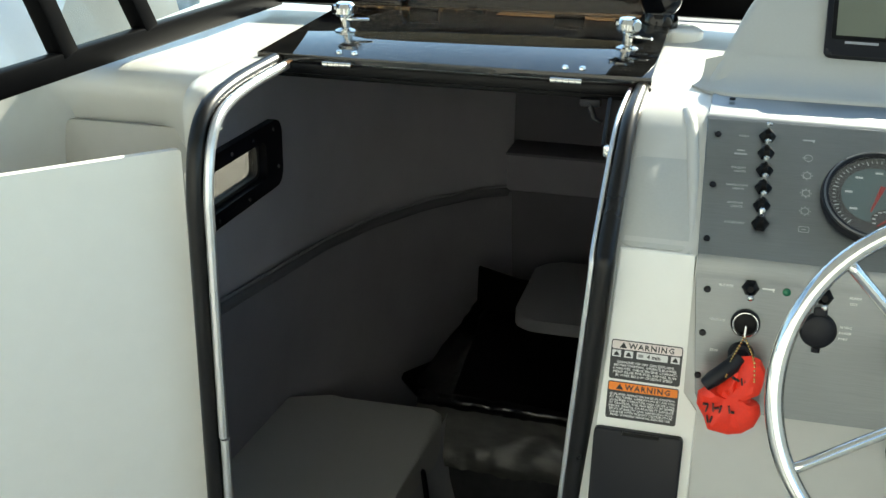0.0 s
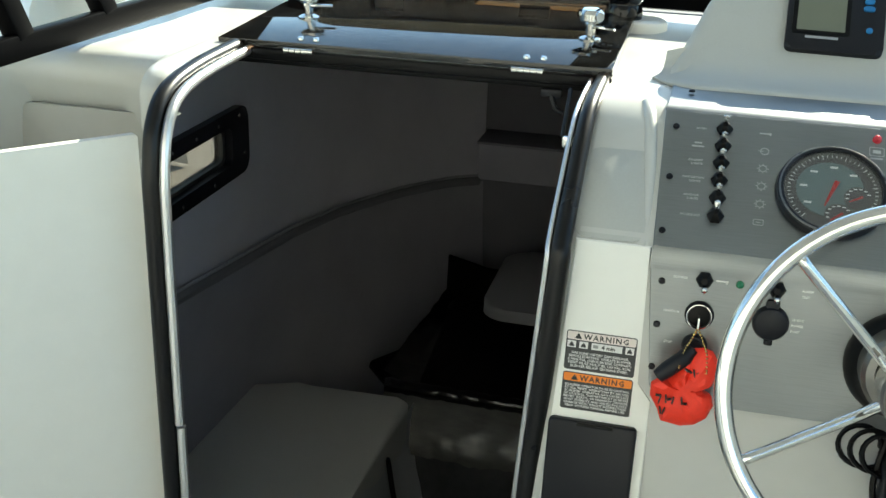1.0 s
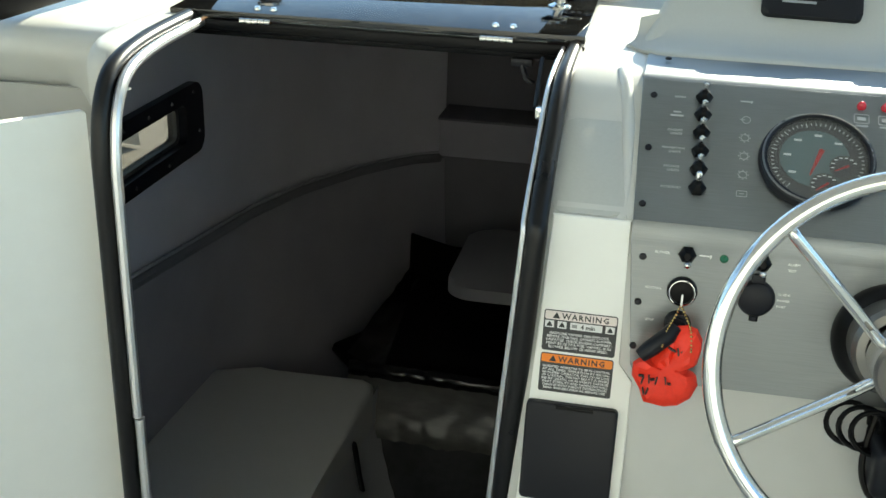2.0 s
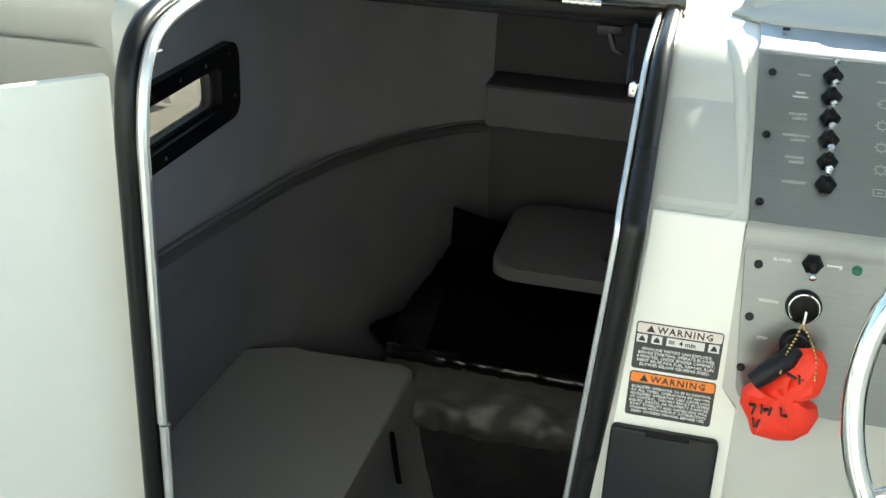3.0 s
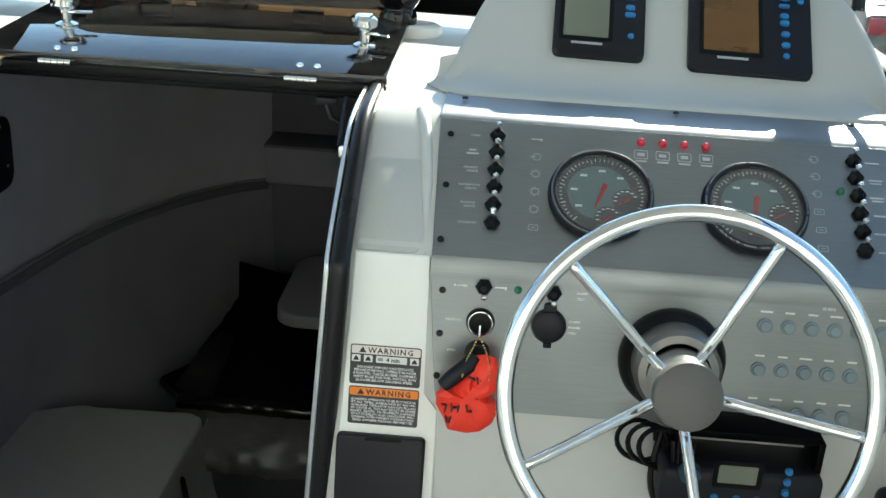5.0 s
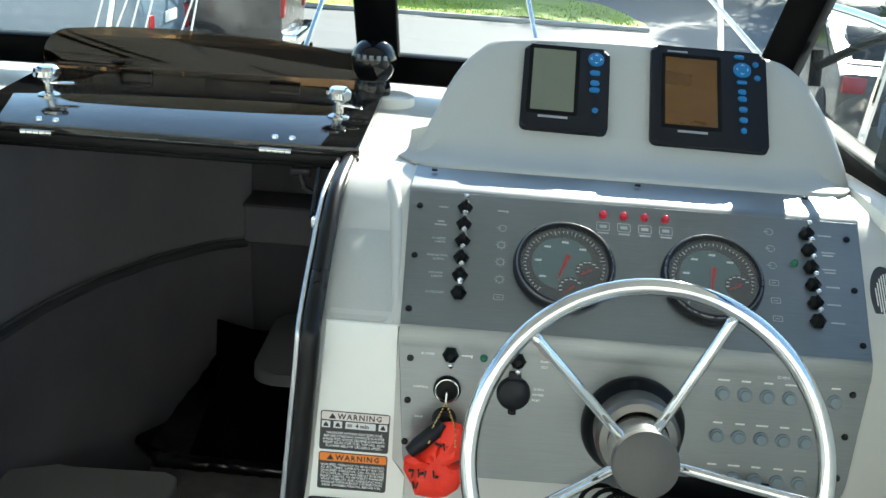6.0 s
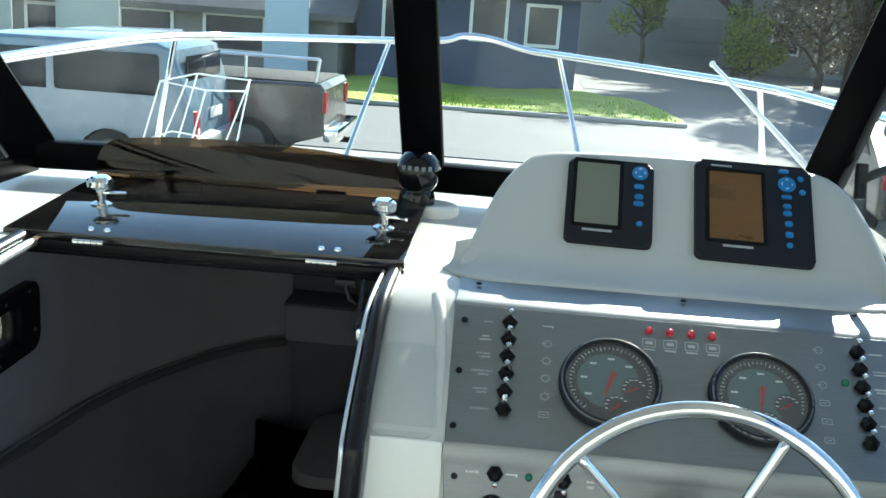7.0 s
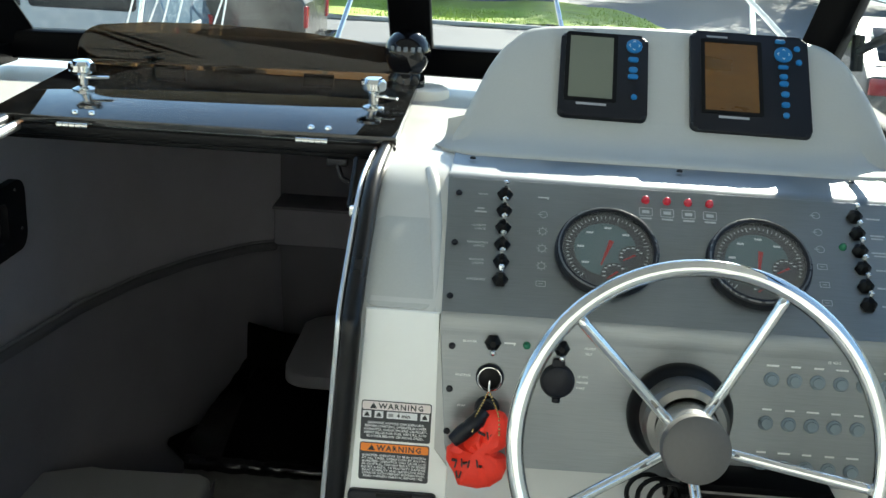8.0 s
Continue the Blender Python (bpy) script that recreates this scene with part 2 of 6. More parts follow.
def plate(bm, outer, hole, depth, m=None):
    """A flat frame between two outlines with the same count of points, grown along z."""
    m = m or Matrix.Identity(4)
    rings = [[bm.verts.new(m @ Vector((x, y, z))) for x, y in ring] for ring, z in ((outer, 0), (outer, depth), (hole, depth), (hole, 0))]
    n = len(outer)
    for a in range(4):
        for i in range(n):
            j = (i + 1) % n
            bm.faces.new((rings[a][i], rings[a][j], rings[(a + 1) % 4][j], rings[(a + 1) % 4][i]))
    return bm


def tube(bm, pts, r, seg=10, closed=False, scale=(1, 1)):
    pts = [Vector(p) for p in pts]
    n = len(pts)
    rings, side = [], None
    for i, p in enumerate(pts):
        a, b = pts[(i - 1) % n] if closed or i else p, pts[(i + 1) % n] if closed or i < n - 1 else p
        d = (b - a).normalized()
        side = d.orthogonal() if side is None else side - d * side.dot(d)
        side.normalize()
        up = d.cross(side)
        rad = r[i] if isinstance(r, (list, tuple)) else r
        rings.append([bm.verts.new(p + rad * (scale[0] * math.cos(2 * math.pi * k / seg) * side + scale[1] * math.sin(2 * math.pi * k / seg) * up)) for k in range(seg)])
    for i in range(n if closed else n - 1):
        a, b = rings[i], rings[(i + 1) % n]
        shift = 0
        if closed and i == n - 1:
            shift = min(range(seg), key=lambda s: (b[s].co - a[0].co).length)
        for k in range(seg):
            bm.faces.new((a[k], a[(k + 1) % seg], b[(k + 1 + shift) % seg], b[(k + shift) % seg]))
    if not closed:
        bm.faces.new(rings[0][::-1])
        bm.faces.new(rings[-1])
    return bm


def lathe(bm, prof, m=None, seg=32):
    """Turn (radius, height) rows round m's z axis."""
    m = m or Matrix.Identity(4)
    rings = []
    for r, h in prof:
        if r < 1e-6:
            rings.append([bm.verts.new(m @ Vector((0, 0, h)))])
        else:
            rings.append([bm.verts.new(m @ Vector((r * math.cos(2 * math.pi * k / seg), r * math.sin(2 * math.pi * k / seg), h))) for k in range(seg)])
    for a, b in zip(rings, rings[1:]):
        for k in range(seg):
            f = [a[k % len(a)], a[(k + 1) % len(a)], b[(k + 1) % len(b)], b[k % len(b)]]
            f = [v for i, v in enumerate(f) if v not in f[:i]]
            if len(f) > 2:
                bm.faces.new(f)
    return bm


def spline(pts, n=6):
    """Catmull-Rom through the points."""
    pts = [Vector(p) for p in pts]
    out = []
    for i in range(len(pts) - 1):
        p0, p1, p2, p3 = pts[max(i - 1, 0)], pts[i], pts[i + 1], pts[min(i + 2, len(pts) - 1)]
        for k in range(n):
            t = k / n
            out.append(0.5 * (2 * p1 + (p2 - p0) * t + (2 * p0 - 5 * p1 + 4 * p2 - p3) * t * t + (3 * p1 - p0 - 3 * p2 + p3) * t ** 3))
    out.append(pts[-1])
    return out


def grid(bm, rows):
    """A sheet through rows of points."""
    vs = [[bm.verts.new(p) for p in row] for row in rows]
    for a, b in zip(vs, vs[1:]):
        for i in range(len(a) - 1):
            bm.faces.new((a[i], a[i + 1], b[i + 1], b[i]))
    return bm


def letters(text, size, m, depth=0.0003, align="LEFT", spacing=1.0, bold=0.0, width=None):
    """Built-in lettering as a mesh in the plane of m."""
    cu = bpy.data.curves.new("lettering", "FONT")
    cu.body, cu.size, cu.align_x, cu.space_character = text, size, align, spacing
    cu.resolution_u, cu.extrude, cu.offset = 1, depth / 2, bold
    ob = bpy.data.objects.new("lettering", cu)
    scene.collection.objects.link(ob)
    me = ob.to_mesh()
    bm = bmesh.new()
    bm.from_mesh(me)
    ob.to_mesh_clear()
    bpy.data.objects.remove(ob)
    if width and bm.verts:
        xs = [v.co.x for v in bm.verts]
        k = width / (max(xs) - min(xs))
        bmesh.ops.scale(bm, verts=bm.verts, vec=(k, 1, 1))
    bmesh.ops.transform(bm, matrix=m, verts=bm.verts)
    return bm


def plane_at(origin, up, normal):
    """A frame whose x runs to the right, y up along the surface and z out of it."""
    y, z = Vector(up).normalized(), Vector(normal).normalized()
    x = y.cross(z)
    m = Matrix((x, y, z)).transposed().to_4x4()
    m.translation = origin
    return m


UP = plane_at((0, 1.2295, 1.0257), (0, 0.7846, 0.62), (0, -0.62, 0.7846))       # sloping dash face
LO = plane_at((0, 1.234, 1.030), (0, 0.1432, 0.9897), (0, -0.9897, 0.1432))   # upright dash face
PODF = plane_at((0, 1.562, 1.205), (0, 0.697, 0.7168), (0, -0.7168, 0.697))   # instrument pod face


# ---- the boat's mouldings ----
def console_profile(x):
    """The aft face and top of the helm moulding at x, from low to high and forward, as (y, z)."""
    return [(1.165, 0.10), (1.198, 0.80), (1.2275, 1.005), (1.2305, 1.0235), (1.2405, 1.0365), (1.362, 1.131), (1.378, 1.142), (1.396, 1.151), (1.412, 1.156), (1.435, 1.160), (1.60, 1.166), (1.90, 1.185)]


bm = bmesh.new()
XS = [0.030, 0.034, 0.042, 0.052, 0.20, 0.45, 0.65, 0.735, 0.75, 0.757, 0.759]
DROP = [0.030, 0.012, 0.003, 0, 0, 0, 0, 0, 0.003, 0.012, 0.03]
rows = []
for x, d in zip(XS, DROP):
    lean = 0.0
    row = []
    for k, (y, z) in enumerate(console_profile(x)):
        lean = (1.0 - min(z, 1.0)) * 0.055 if x < 0.1 else 0
        row.append((x - lean, y + d * 0.8, z - d * (0.6 if z > 1.03 else 0.0)))
    rows.append(row)
grid(bm, rows)
solid("helm_moulding", bm, GELDIM, "white gelcoat helm moulding with sloping dash face", "moulding", "structure")

# cover strip below the dash corner, a little proud
bm = bmesh.new()
prism(bm, [(0.049, 0.0), (0.138, 0.0), (0.1385, -0.17), (0.158, -0.19), (0.158, -0.80), (0.010, -0.80), (0.036, -0.33)], 0.004, LO, 0.0015, 1)
solid("bulkhead_cover_panel", bm, DOORWHITE, "glossy white bulkhead panel beside the companionway", "panel", "structure")

# recessed grey inset in the post's sloping face
bm = bmesh.new()
prism(bm, rounded(0.045, 0.008, 0.127, 0.140, 0.014), 0.0016, UP, 0.002, 3)
tagged(part("post_inset", bm, GELDARK), "pale grey inset panel on the post", "panel", kind="structure")

# raised rim between the companionway and the dash, on the sloping face
bm = bmesh.new()
tube(bm, spline([(0.1305, 1.2320, 1.0255), (0.128, 1.27, 1.0545), (0.122, 1.33, 1.1015), (0.114, 1.385, 1.1420), (0.106, 1.42, 1.153)], 4), [0.002 + 0.0065 * min(1.0, k / 8) for k in range(17)], 14)
solid("dash_rim", bm, GELDIM, "rounded white moulding edge beside the dash panel", "trim", "structure")

# deck round the hatch
bm = bmesh.new()
box(bm, (-0.24, 1.855, 1.165), (0.60, 0.09, 0.03), bevel=0.006)
solid("deck_behind_hatch", bm, GEL, "white gelcoat deck strip behind the hatch", "deck", "structure")

bm = bmesh.new()   # port deck, rolled down over its aft edge
EDGE = [(-0.500, 1.300), (-0.504, 1.281), (-0.512, 1.270), (-0.526, 1.268), (-0.538, 1.274), (-0.545, 1.292), (-0.549, 1.322), (-0.554, 1.342), (-0.564, 1.352), (-0.60, 1.356), (-0.63, 1.356), (-0.74, 1.356), (-0.770, 1.350), (-0.792, 1.332), (-0.806, 1.300), (-0.815, 1.250), (-0.820, 1.170)]
rows = []
for x, e in EDGE:
    low = 1.12 if x > -0.53 else (0.98 if x > -0.61 else 0.80)
    hollow = 0.0 if x > -0.57 else (0.3 if x > -0.61 else (1.0 if x > -0.78 else 0.5))
    sec = [(e + 0.012 + 0.050 * hollow, low), (e + 0.006 + 0.048 * hollow, max(low, 1.00)), (e + 0.003 + 0.036 * hollow, max(low, 1.06)), (e + 0.018 * hollow, max(low, 1.10)), (e + 0.004 * hollow, max(low, 1.125)), (e, 1.140), (e + 0.004, 1.153), (e + 0.013, 1.163), (e + 0.027, 1.169), (e + 0.050, 1.172), (1.60, 1.172), (1.92, 1.185)]
    rows.append([(x, y, z - (0.010 if x == -0.500 else 0)) for y, z in sec])
grid(bm, rows)
solid("port_deck_moulding", bm, GELDIM, "white gelcoat port side deck with a rolled aft edge", "deck", "structure")

bm = bmesh.new()   # inner side of the port coaming, aft of the deck
box(bm, (-0.87, 0.80, 0.70), (0.10, 0.86, 0.92), bevel=0.012)
solid("port_coaming", bm, GEL, "white gelcoat side coaming of the cockpit", "coaming", "structure")
bm = bmesh.new()
box(bm, (0.83, 0.80, 0.66), (0.12, 1.30, 1.00), bevel=0.012)
solid("starboard_coaming", bm, GEL, "white gelcoat side coaming of the cockpit", "coaming", "structure")
bm = bmesh.new()
box(bm, (0.79, 1.62, 1.09), (0.10, 0.46, 0.17), bevel=0.02)
solid("starboard_deck_moulding", bm, GEL, "white gelcoat starboard side deck", "deck", "structure")

bm = bmesh.new()   # lining under the rolled edge
prism(bm, rounded(-0.790, 0.80, -0.565, 1.088, 0.02, 5), 0.007, plane_at((0, 1.372, 0), (0, 0, 1), (0, -1, 0)), 0.003, 2)
solid("coaming_lining", bm, mat("beige_grey_lining", (0.42, 0.415, 0.385), 0.6, var=0.05, scale=5, grain=30, bump=0.1), "beige-grey lining panel under the deck edge", "panel", "structure")

# jamb post between the gasket and the door
bm = bmesh.new()
box(bm, (-0.512, 1.234, 0.68), (0.012, 0.014, 0.78), bevel=0.003)
solid("companionway_jamb", bm, GEL, "white jamb beside the companionway gasket", "jamb", "structure")

# bulkhead below the port deck
bm = bmesh.new()
box(bm, (-0.775, 1.262, 0.42), (0.45, 0.03, 0.80))
solid("bulkhead_port", bm, GEL, "white bulkhead beside the companionway", "wall", "structure")

# cockpit sole and stern, behind the camera
bm = bmesh.new()
box(bm, (0.02, -0.45, -0.17), (1.80, 3.40, 0.04))
solid("cockpit_sole", bm, mat("pale_cockpit_sole", (0.48, 0.483, 0.475), 0.7, var=0.1, grain=90, bump=0.2), "pale non-skid cockpit floor", "floor", "structure")
bm = bmesh.new()
box(bm, (0.02, -2.1, 0.20), (1.80, 0.10, 0.75), bevel=0.02)
solid("transom", bm, mat("white_stern_gelcoat", (0.55, 0.56, 0.56), 0.4, var=0.04, grain=200, bump=0.05), "white gelcoat transom", "wall", "structure")

# hardtop over the helm
bm = bmesh.new()
box(bm, (0.02, 0.60, 1.97), (1.80, 2.12, 0.05), bevel=0.02)
solid("hardtop", bm, mat("slate_grey_canvas", (0.54, 0.55, 0.56), 0.85, var=0.08, grain=300, bump=0.2), "slate grey canvas top over the helm", "ceiling", "structure")
for x in (-0.80, 0.83):
    bm = bmesh.new()
    tube(bm, [(x, -0.40, 1.00), (x, -0.40, 1.95)], 0.016, 10)
    solid("canvas_top_pole", bm, CHROME, "stainless pole holding up the canvas top", "pole", "structure")
# topsides and foredeck
def half(y):
    return 0.98 if y < 2.2 else 0.98 * max(0.0, 1 - ((y - 2.2) / 2.15) ** 2.2)


bm = bmesh.new()
rows = []
for i in range(25):
    y = 1.93 + 2.40 * i / 24
    h = max(half(y), 0.01)
    z = 1.16 - 0.18 * (y - 1.93)
    rows.append([(0.03 + h * k, y, z - 0.06 * abs(k) ** 2) for k in (-1, -0.75, -0.4, 0, 0.4, 0.75, 1)])
grid(bm, rows)
solid("foredeck", bm, GEL, "white gelcoat foredeck", "deck", "structure")
for sgn, nm in ((-1, "hull_side_port"), (1, "hull_side_starboard")):
    bm = bmesh.new()
    rows = []
    for i in range(40):
        y = -2.1 + 6.43 * i / 39
        h = max(half(y), 0.012)
        z = 1.16 - 0.18 * max(y - 1.93, 0) - 0.06
        z = z if y > 1.3 else 1.05
        rows.append([(0.03 + sgn * h, y, z), (0.03 + sgn * (h + 0.025), y, z - 0.02), (0.03 + sgn * (h + 0.025), y, z - 0.06), (0.03 + sgn * h * 0.99, y, min(0.93, z - 0.08)), (0.03 + sgn * h * 0.97, y, 0.58 if y < 2.6 else z - 0.3), (0.03 + sgn * h * 1.02, y, 0.40), (0.03 + sgn * h * 1.01, y, -0.30), (0.03, y, -0.85)])
    vs = [[bm.verts.new(p) for p in r] for r in rows]
    for a, b in zip(vs, vs[1:]):
        for k in range(7):
            if sgn < 0 and k == 3 and 1.55 < a[0].co.y < 2.6:      # the cabin window's opening
                continue
            bm.faces.new((a[k], a[k + 1], b[k + 1], b[k]))
    solid(nm, bm, GEL, "white gelcoat hull side with rub rail", "hull", "structure")
bm = bmesh.new()
box(bm, (-0.83, 1.69, 1.115), (0.26, 0.50, 0.03), bevel=0.008)
box(bm, (-0.91, 1.06, 1.115), (0.16, 0.60, 0.03), bevel=0.008)
solid("side_deck_port", bm, GEL, "white gelcoat side deck outside the windscreen", "deck", "structure")
bm = bmesh.new()
box(bm, (0.89, 1.35, 1.115), (0.26, 1.20, 0.03), bevel=0.008)
solid("side_deck_starboard", bm, GEL, "white gelcoat side deck outside the windscreen", "deck", "structure")

# ---- cabin ----
CABTOP = [(1.20, -0.80), (2.0, -0.80), (2.4, -0.80), (2.7, -0.77), (3.0, -0.70), (3.25, -0.60), (3.36, -0.50)]
CABLOW = [(1.20, -0.95), (2.0, -0.95), (2.35, -0.93), (2.6, -0.74), (2.9, -0.58), (3.15, -0.49), (3.36, -0.42)]


def along(table, y):
    return float(np.interp(y, [a for a, _ in table], [b for _, b in table]))


def strip_z(y):
    return 0.595 - 0.132 * (y - 1.78)


WIN = (1.62, 2.135, 0.765, 0.905)      # cabin window: y from, to, z from, to
for sgn, nm in ((-1, "cabin_wall_port"), (1, "cabin_wall_starboard")):
    bm = bmesh.new()
    ys = [1.46, 1.55, WIN[0] + 0.02, 1.75, 1.9, 2.0, WIN[1] - 0.02, 2.25, 2.4, 2.55, 2.7, 2.85, 3.0, 3.12, 3.25, 3.36]
    ups = []
    for y in ys:
        w, z0 = -along(CABTOP, y), strip_z(y)
        ups.append([(0.03 + sgn * (w - 0.03 + 0.06 - 0.06) if sgn > 0 else -w, y, z) for z in (z0, WIN[2] + 0.015 - 0.05 * max(y - 2.2, 0), WIN[3] - 0.015 - 0.05 * max(y - 2.2, 0), 1.09 - 0.18 * max(y - 1.90, 0))])
    vs = [[bm.verts.new(p) for p in r] for r in ups]
    for i in range(len(ys) - 1):
        for k in range(3):
            if sgn < 0 and k == 1 and WIN[0] < ys[i] and ys[i + 1] < WIN[1]:
                continue
            bm.faces.new((vs[i][k], vs[i + 1][k], vs[i + 1][k + 1], vs[i][k + 1]))
    solid(nm, bm, LINER, "grey carpeted cabin side wall", "wall", "structure")
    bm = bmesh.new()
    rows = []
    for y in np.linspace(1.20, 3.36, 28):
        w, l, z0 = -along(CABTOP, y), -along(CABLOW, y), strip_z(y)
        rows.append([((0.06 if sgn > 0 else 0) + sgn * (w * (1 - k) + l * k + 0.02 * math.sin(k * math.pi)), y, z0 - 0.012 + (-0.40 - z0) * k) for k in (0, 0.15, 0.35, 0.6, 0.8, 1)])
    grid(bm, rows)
    solid(nm + "_lower", bm, LINERSHADE, "grey carpeted hull lining below the strip, darkened for shade", "wall", "structure")
bm = bmesh.new()
tube(bm, [(along(CABTOP, y) + 0.004, y, strip_z(y) - 0.008) for y in np.linspace(1.22, 3.34, 30)], 0.016, 10)
solid("cabin_rub_strip", bm, mat("dark_vinyl_strip", (0.19, 0.19, 0.20), 0.6), "dark vinyl strip along the cabin side", "trim", "structure")
bm = bmesh.new()
tube(bm, [(along(CABTOP, y) + 0.016, y, strip_z(y) + 0.012) for y in np.linspace(1.22, 3.34, 30)], 0.004, 6)
solid("cabin_strip_edge", bm, LINERSHADE, "grey piped edge of the strip along the cabin side", "trim", "structure")
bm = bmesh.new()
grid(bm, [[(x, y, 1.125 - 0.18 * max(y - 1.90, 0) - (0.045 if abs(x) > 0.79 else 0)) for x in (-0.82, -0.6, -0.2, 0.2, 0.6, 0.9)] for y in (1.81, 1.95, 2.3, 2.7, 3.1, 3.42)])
solid("cabin_ceiling", bm, LINERSHADE, "grey carpeted cabin ceiling", "ceiling", "structure")
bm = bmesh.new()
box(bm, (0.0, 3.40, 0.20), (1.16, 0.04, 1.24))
solid("cabin_forward_wall", bm, LINERDEEPSHADE, "grey carpeted forward cabin bulkhead", "wall", "structure")
bm = bmesh.new()
prism(bm, [(-0.93, 1.18), (0.97, 1.18), (0.97, 2.35), (0.60, 3.42), (-0.55, 3.42), (-0.93, 2.35)], 0.04, T((0, 0, -0.44)))
solid("cabin_floor", bm, mat("dark_cabin_floor", (0.13, 0.13, 0.132), 0.6, var=0.2, grain=60, bump=0.3), "dark cabin floor", "floor", "structure")
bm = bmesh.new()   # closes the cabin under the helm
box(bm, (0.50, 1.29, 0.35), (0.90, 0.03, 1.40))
solid("helm_back", bm, LINERSHADE, "grey lining behind the helm, darkened for shade", "wall", "structure")
bm = bmesh.new()
box(bm, (-0.81, 1.445, 0.78), (0.34, 0.02, 0.66))
solid("bulkhead_lining", bm, LINER, "grey lining on the cabin side of the bulkhead", "wall", "structure")
bm = bmesh.new()
box(bm, (-0.23, 1.20, 0.05), (0.62, 0.05, 0.62), bevel=0.008)
solid("companionway_sill", bm, GEL, "white companionway sill", "sill", "structure")

# cabin window in the port wall
win = thing("window_1", (-0.8, 1.88, 0.83), "black framed cabin window with rounded corners and screws", "window", kind="structure")
WM = Matrix(((0, 0, 1, -0.800), (1, 0, 0, 0), (0, 1, 0, 0), (0, 0, 0, 1)))
bm = bmesh.new()
plate(bm, rounded(1.60, 0.755, 2.140, 0.905, 0.035), rounded(1.64, 0.788, 2.056, 0.872, 0.02), 0.018, WM)
part("window_frame", bm, BLACK, win)
bm = bmesh.new()
plate(bm, rounded(1.63, 0.782, 2.060, 0.878, 0.022), rounded(1.645, 0.796, 2.045, 0.864, 0.018), 0.02, T((-0.02, 0, 0)) @ WM)
part("window_reveal", bm, mat("dark_brown_reveal", (0.06, 0.055, 0.05), 0.5), win)
bm = bmesh.new()
prism(bm, rounded(1.64, 0.79, 2.05, 0.87, 0.02), 0.004, T((-0.012, 0, 0)) @ WM)
g = part("pane", bm, TINTED, win, "tinted acrylic pane")
g.visible_shadow = False
for y, z in ((2.09, 0.888), (1.99, 0.888), (1.89, 0.888), (1.79, 0.888), (1.82, 0.770), (1.96, 0.770), (2.11, 0.80)):
    bm = bmesh.new()
    lathe(bm, [(0.0045, 0), (0.0045, 0.002), (0.003, 0.0035), (0, 0.004)], T((-0.782, y, z)) @ Matrix.Rotation(radians(90), 4, "Y"), 10)
    part("screw", bm, CHROME, win)

# ---- companionway frame ----
frame_thing = thing("companionway_frame", (-0.24, 1.2, 0.35), "black rubber and bright aluminium companionway frame", "door frame", kind="structure")
LEFT = spline([(-0.496, 1.205, 0.30), (-0.494, 1.205, 0.70), (-0.492, 1.205, 0.98), (-0.492, 1.208, 1.06), (-0.494, 1.228, 1.118), (-0.497, 1.270, 1.150), (-0.500, 1.36, 1.163), (-0.500, 1.50, 1.168)], 6)
bm = bmesh.new()
tube(bm, LEFT, 0.0118, 16)
part("gasket", bm, GASKET, frame_thing, "black rubber gasket", angle=180)
bm = bmesh.new()
tube(bm, [p + Vector((0.0195, -0.001, -0.004)) for p in LEFT[6:]], 0.0070, 10)
part("upper_trim", bm, ALU, frame_thing)
bm = bmesh.new()
tube(bm, [p + Vector((0.0215, -0.001, -0.004 - 0.003 * (i == 6))) for i, p in enumerate(LEFT[:7])], 0.0070, 10)
part("lower_trim", bm, ALU, frame_thing)
RIGHT = spline([(-0.006, 1.205, 0.30), (0.016, 1.205, 0.70), (0.033, 1.207, 0.98), (0.034, 1.222, 1.030), (0.035, 1.29, 1.088), (0.036, 1.36, 1.138), (0.038, 1.41, 1.156), (0.040, 1.50, 1.164)], 6)
bm = bmesh.new()
tube(bm, RIGHT, [0.0135 - 0.0035 * i / (len(RIGHT) - 1) for i in range(len(RIGHT))], 16)
part("gasket", bm, GASKET, frame_thing, "black rubber gasket", angle=180)
bm = bmesh.new()
tube(bm, [p + Vector((-0.0155, -0.002, 0)) for p in RIGHT], 0.0030, 8, scale=(1, 1.2))
part("trim", bm, ALU, frame_thing)
bm = bmesh.new()
box(bm, (-0.24, 1.515, 1.150), (0.62, 0.03, 0.014), bevel=0.003)
part("header", bm, RUBBER, frame_thing)

# ---- companionway door ----
door = thing("companionway_door", (-0.52, 1.245, 0.35), "white laminate companionway door panel standing open", "door")
dv = Vector((-0.655, -0.755, 0)).normalized()
DM = Matrix.Translation((-0.527, 1.242, 0.30)) @ Matrix((dv, Vector((0, 0, 1)), dv.cross(Vector((0, 0, 1))))).transposed().to_4x4()
bm = bmesh.new()
prism(bm, rounded(0, 0, 0.300, 0.797, 0.004, 2), 0.014, DM, 0.002, 2)
part("panel", bm, DOORWHITE, door)
bm = bmesh.new()
for z in (0.12, 0.62):
    tube(bm, [DM @ Vector((-0.004, z, 0.007)), DM @ Vector((-0.004, z + 0.07, 0.007))], 0.006, 8)
part("hinge", bm, CHROME, door)

# ---- bi-fold smoked hatch ----
hatch = thing("companionway_hatch", (-0.22, 1.60, 1.168), "folded smoked acrylic companionway hatch, open on the deck", "hatch")
HT = Matrix.Translation((0, 1.492, 1.170)) @ Matrix.Rotation(radians(4.2), 4, "X")     # the lower leaf lies a little raised at the back
bm = bmesh.new()
prism(bm, [(-0.528, 0), (0.052, 0), (0.054, 0.316), (-0.518, 0.316)], 0.010, HT, 0.002, 2)
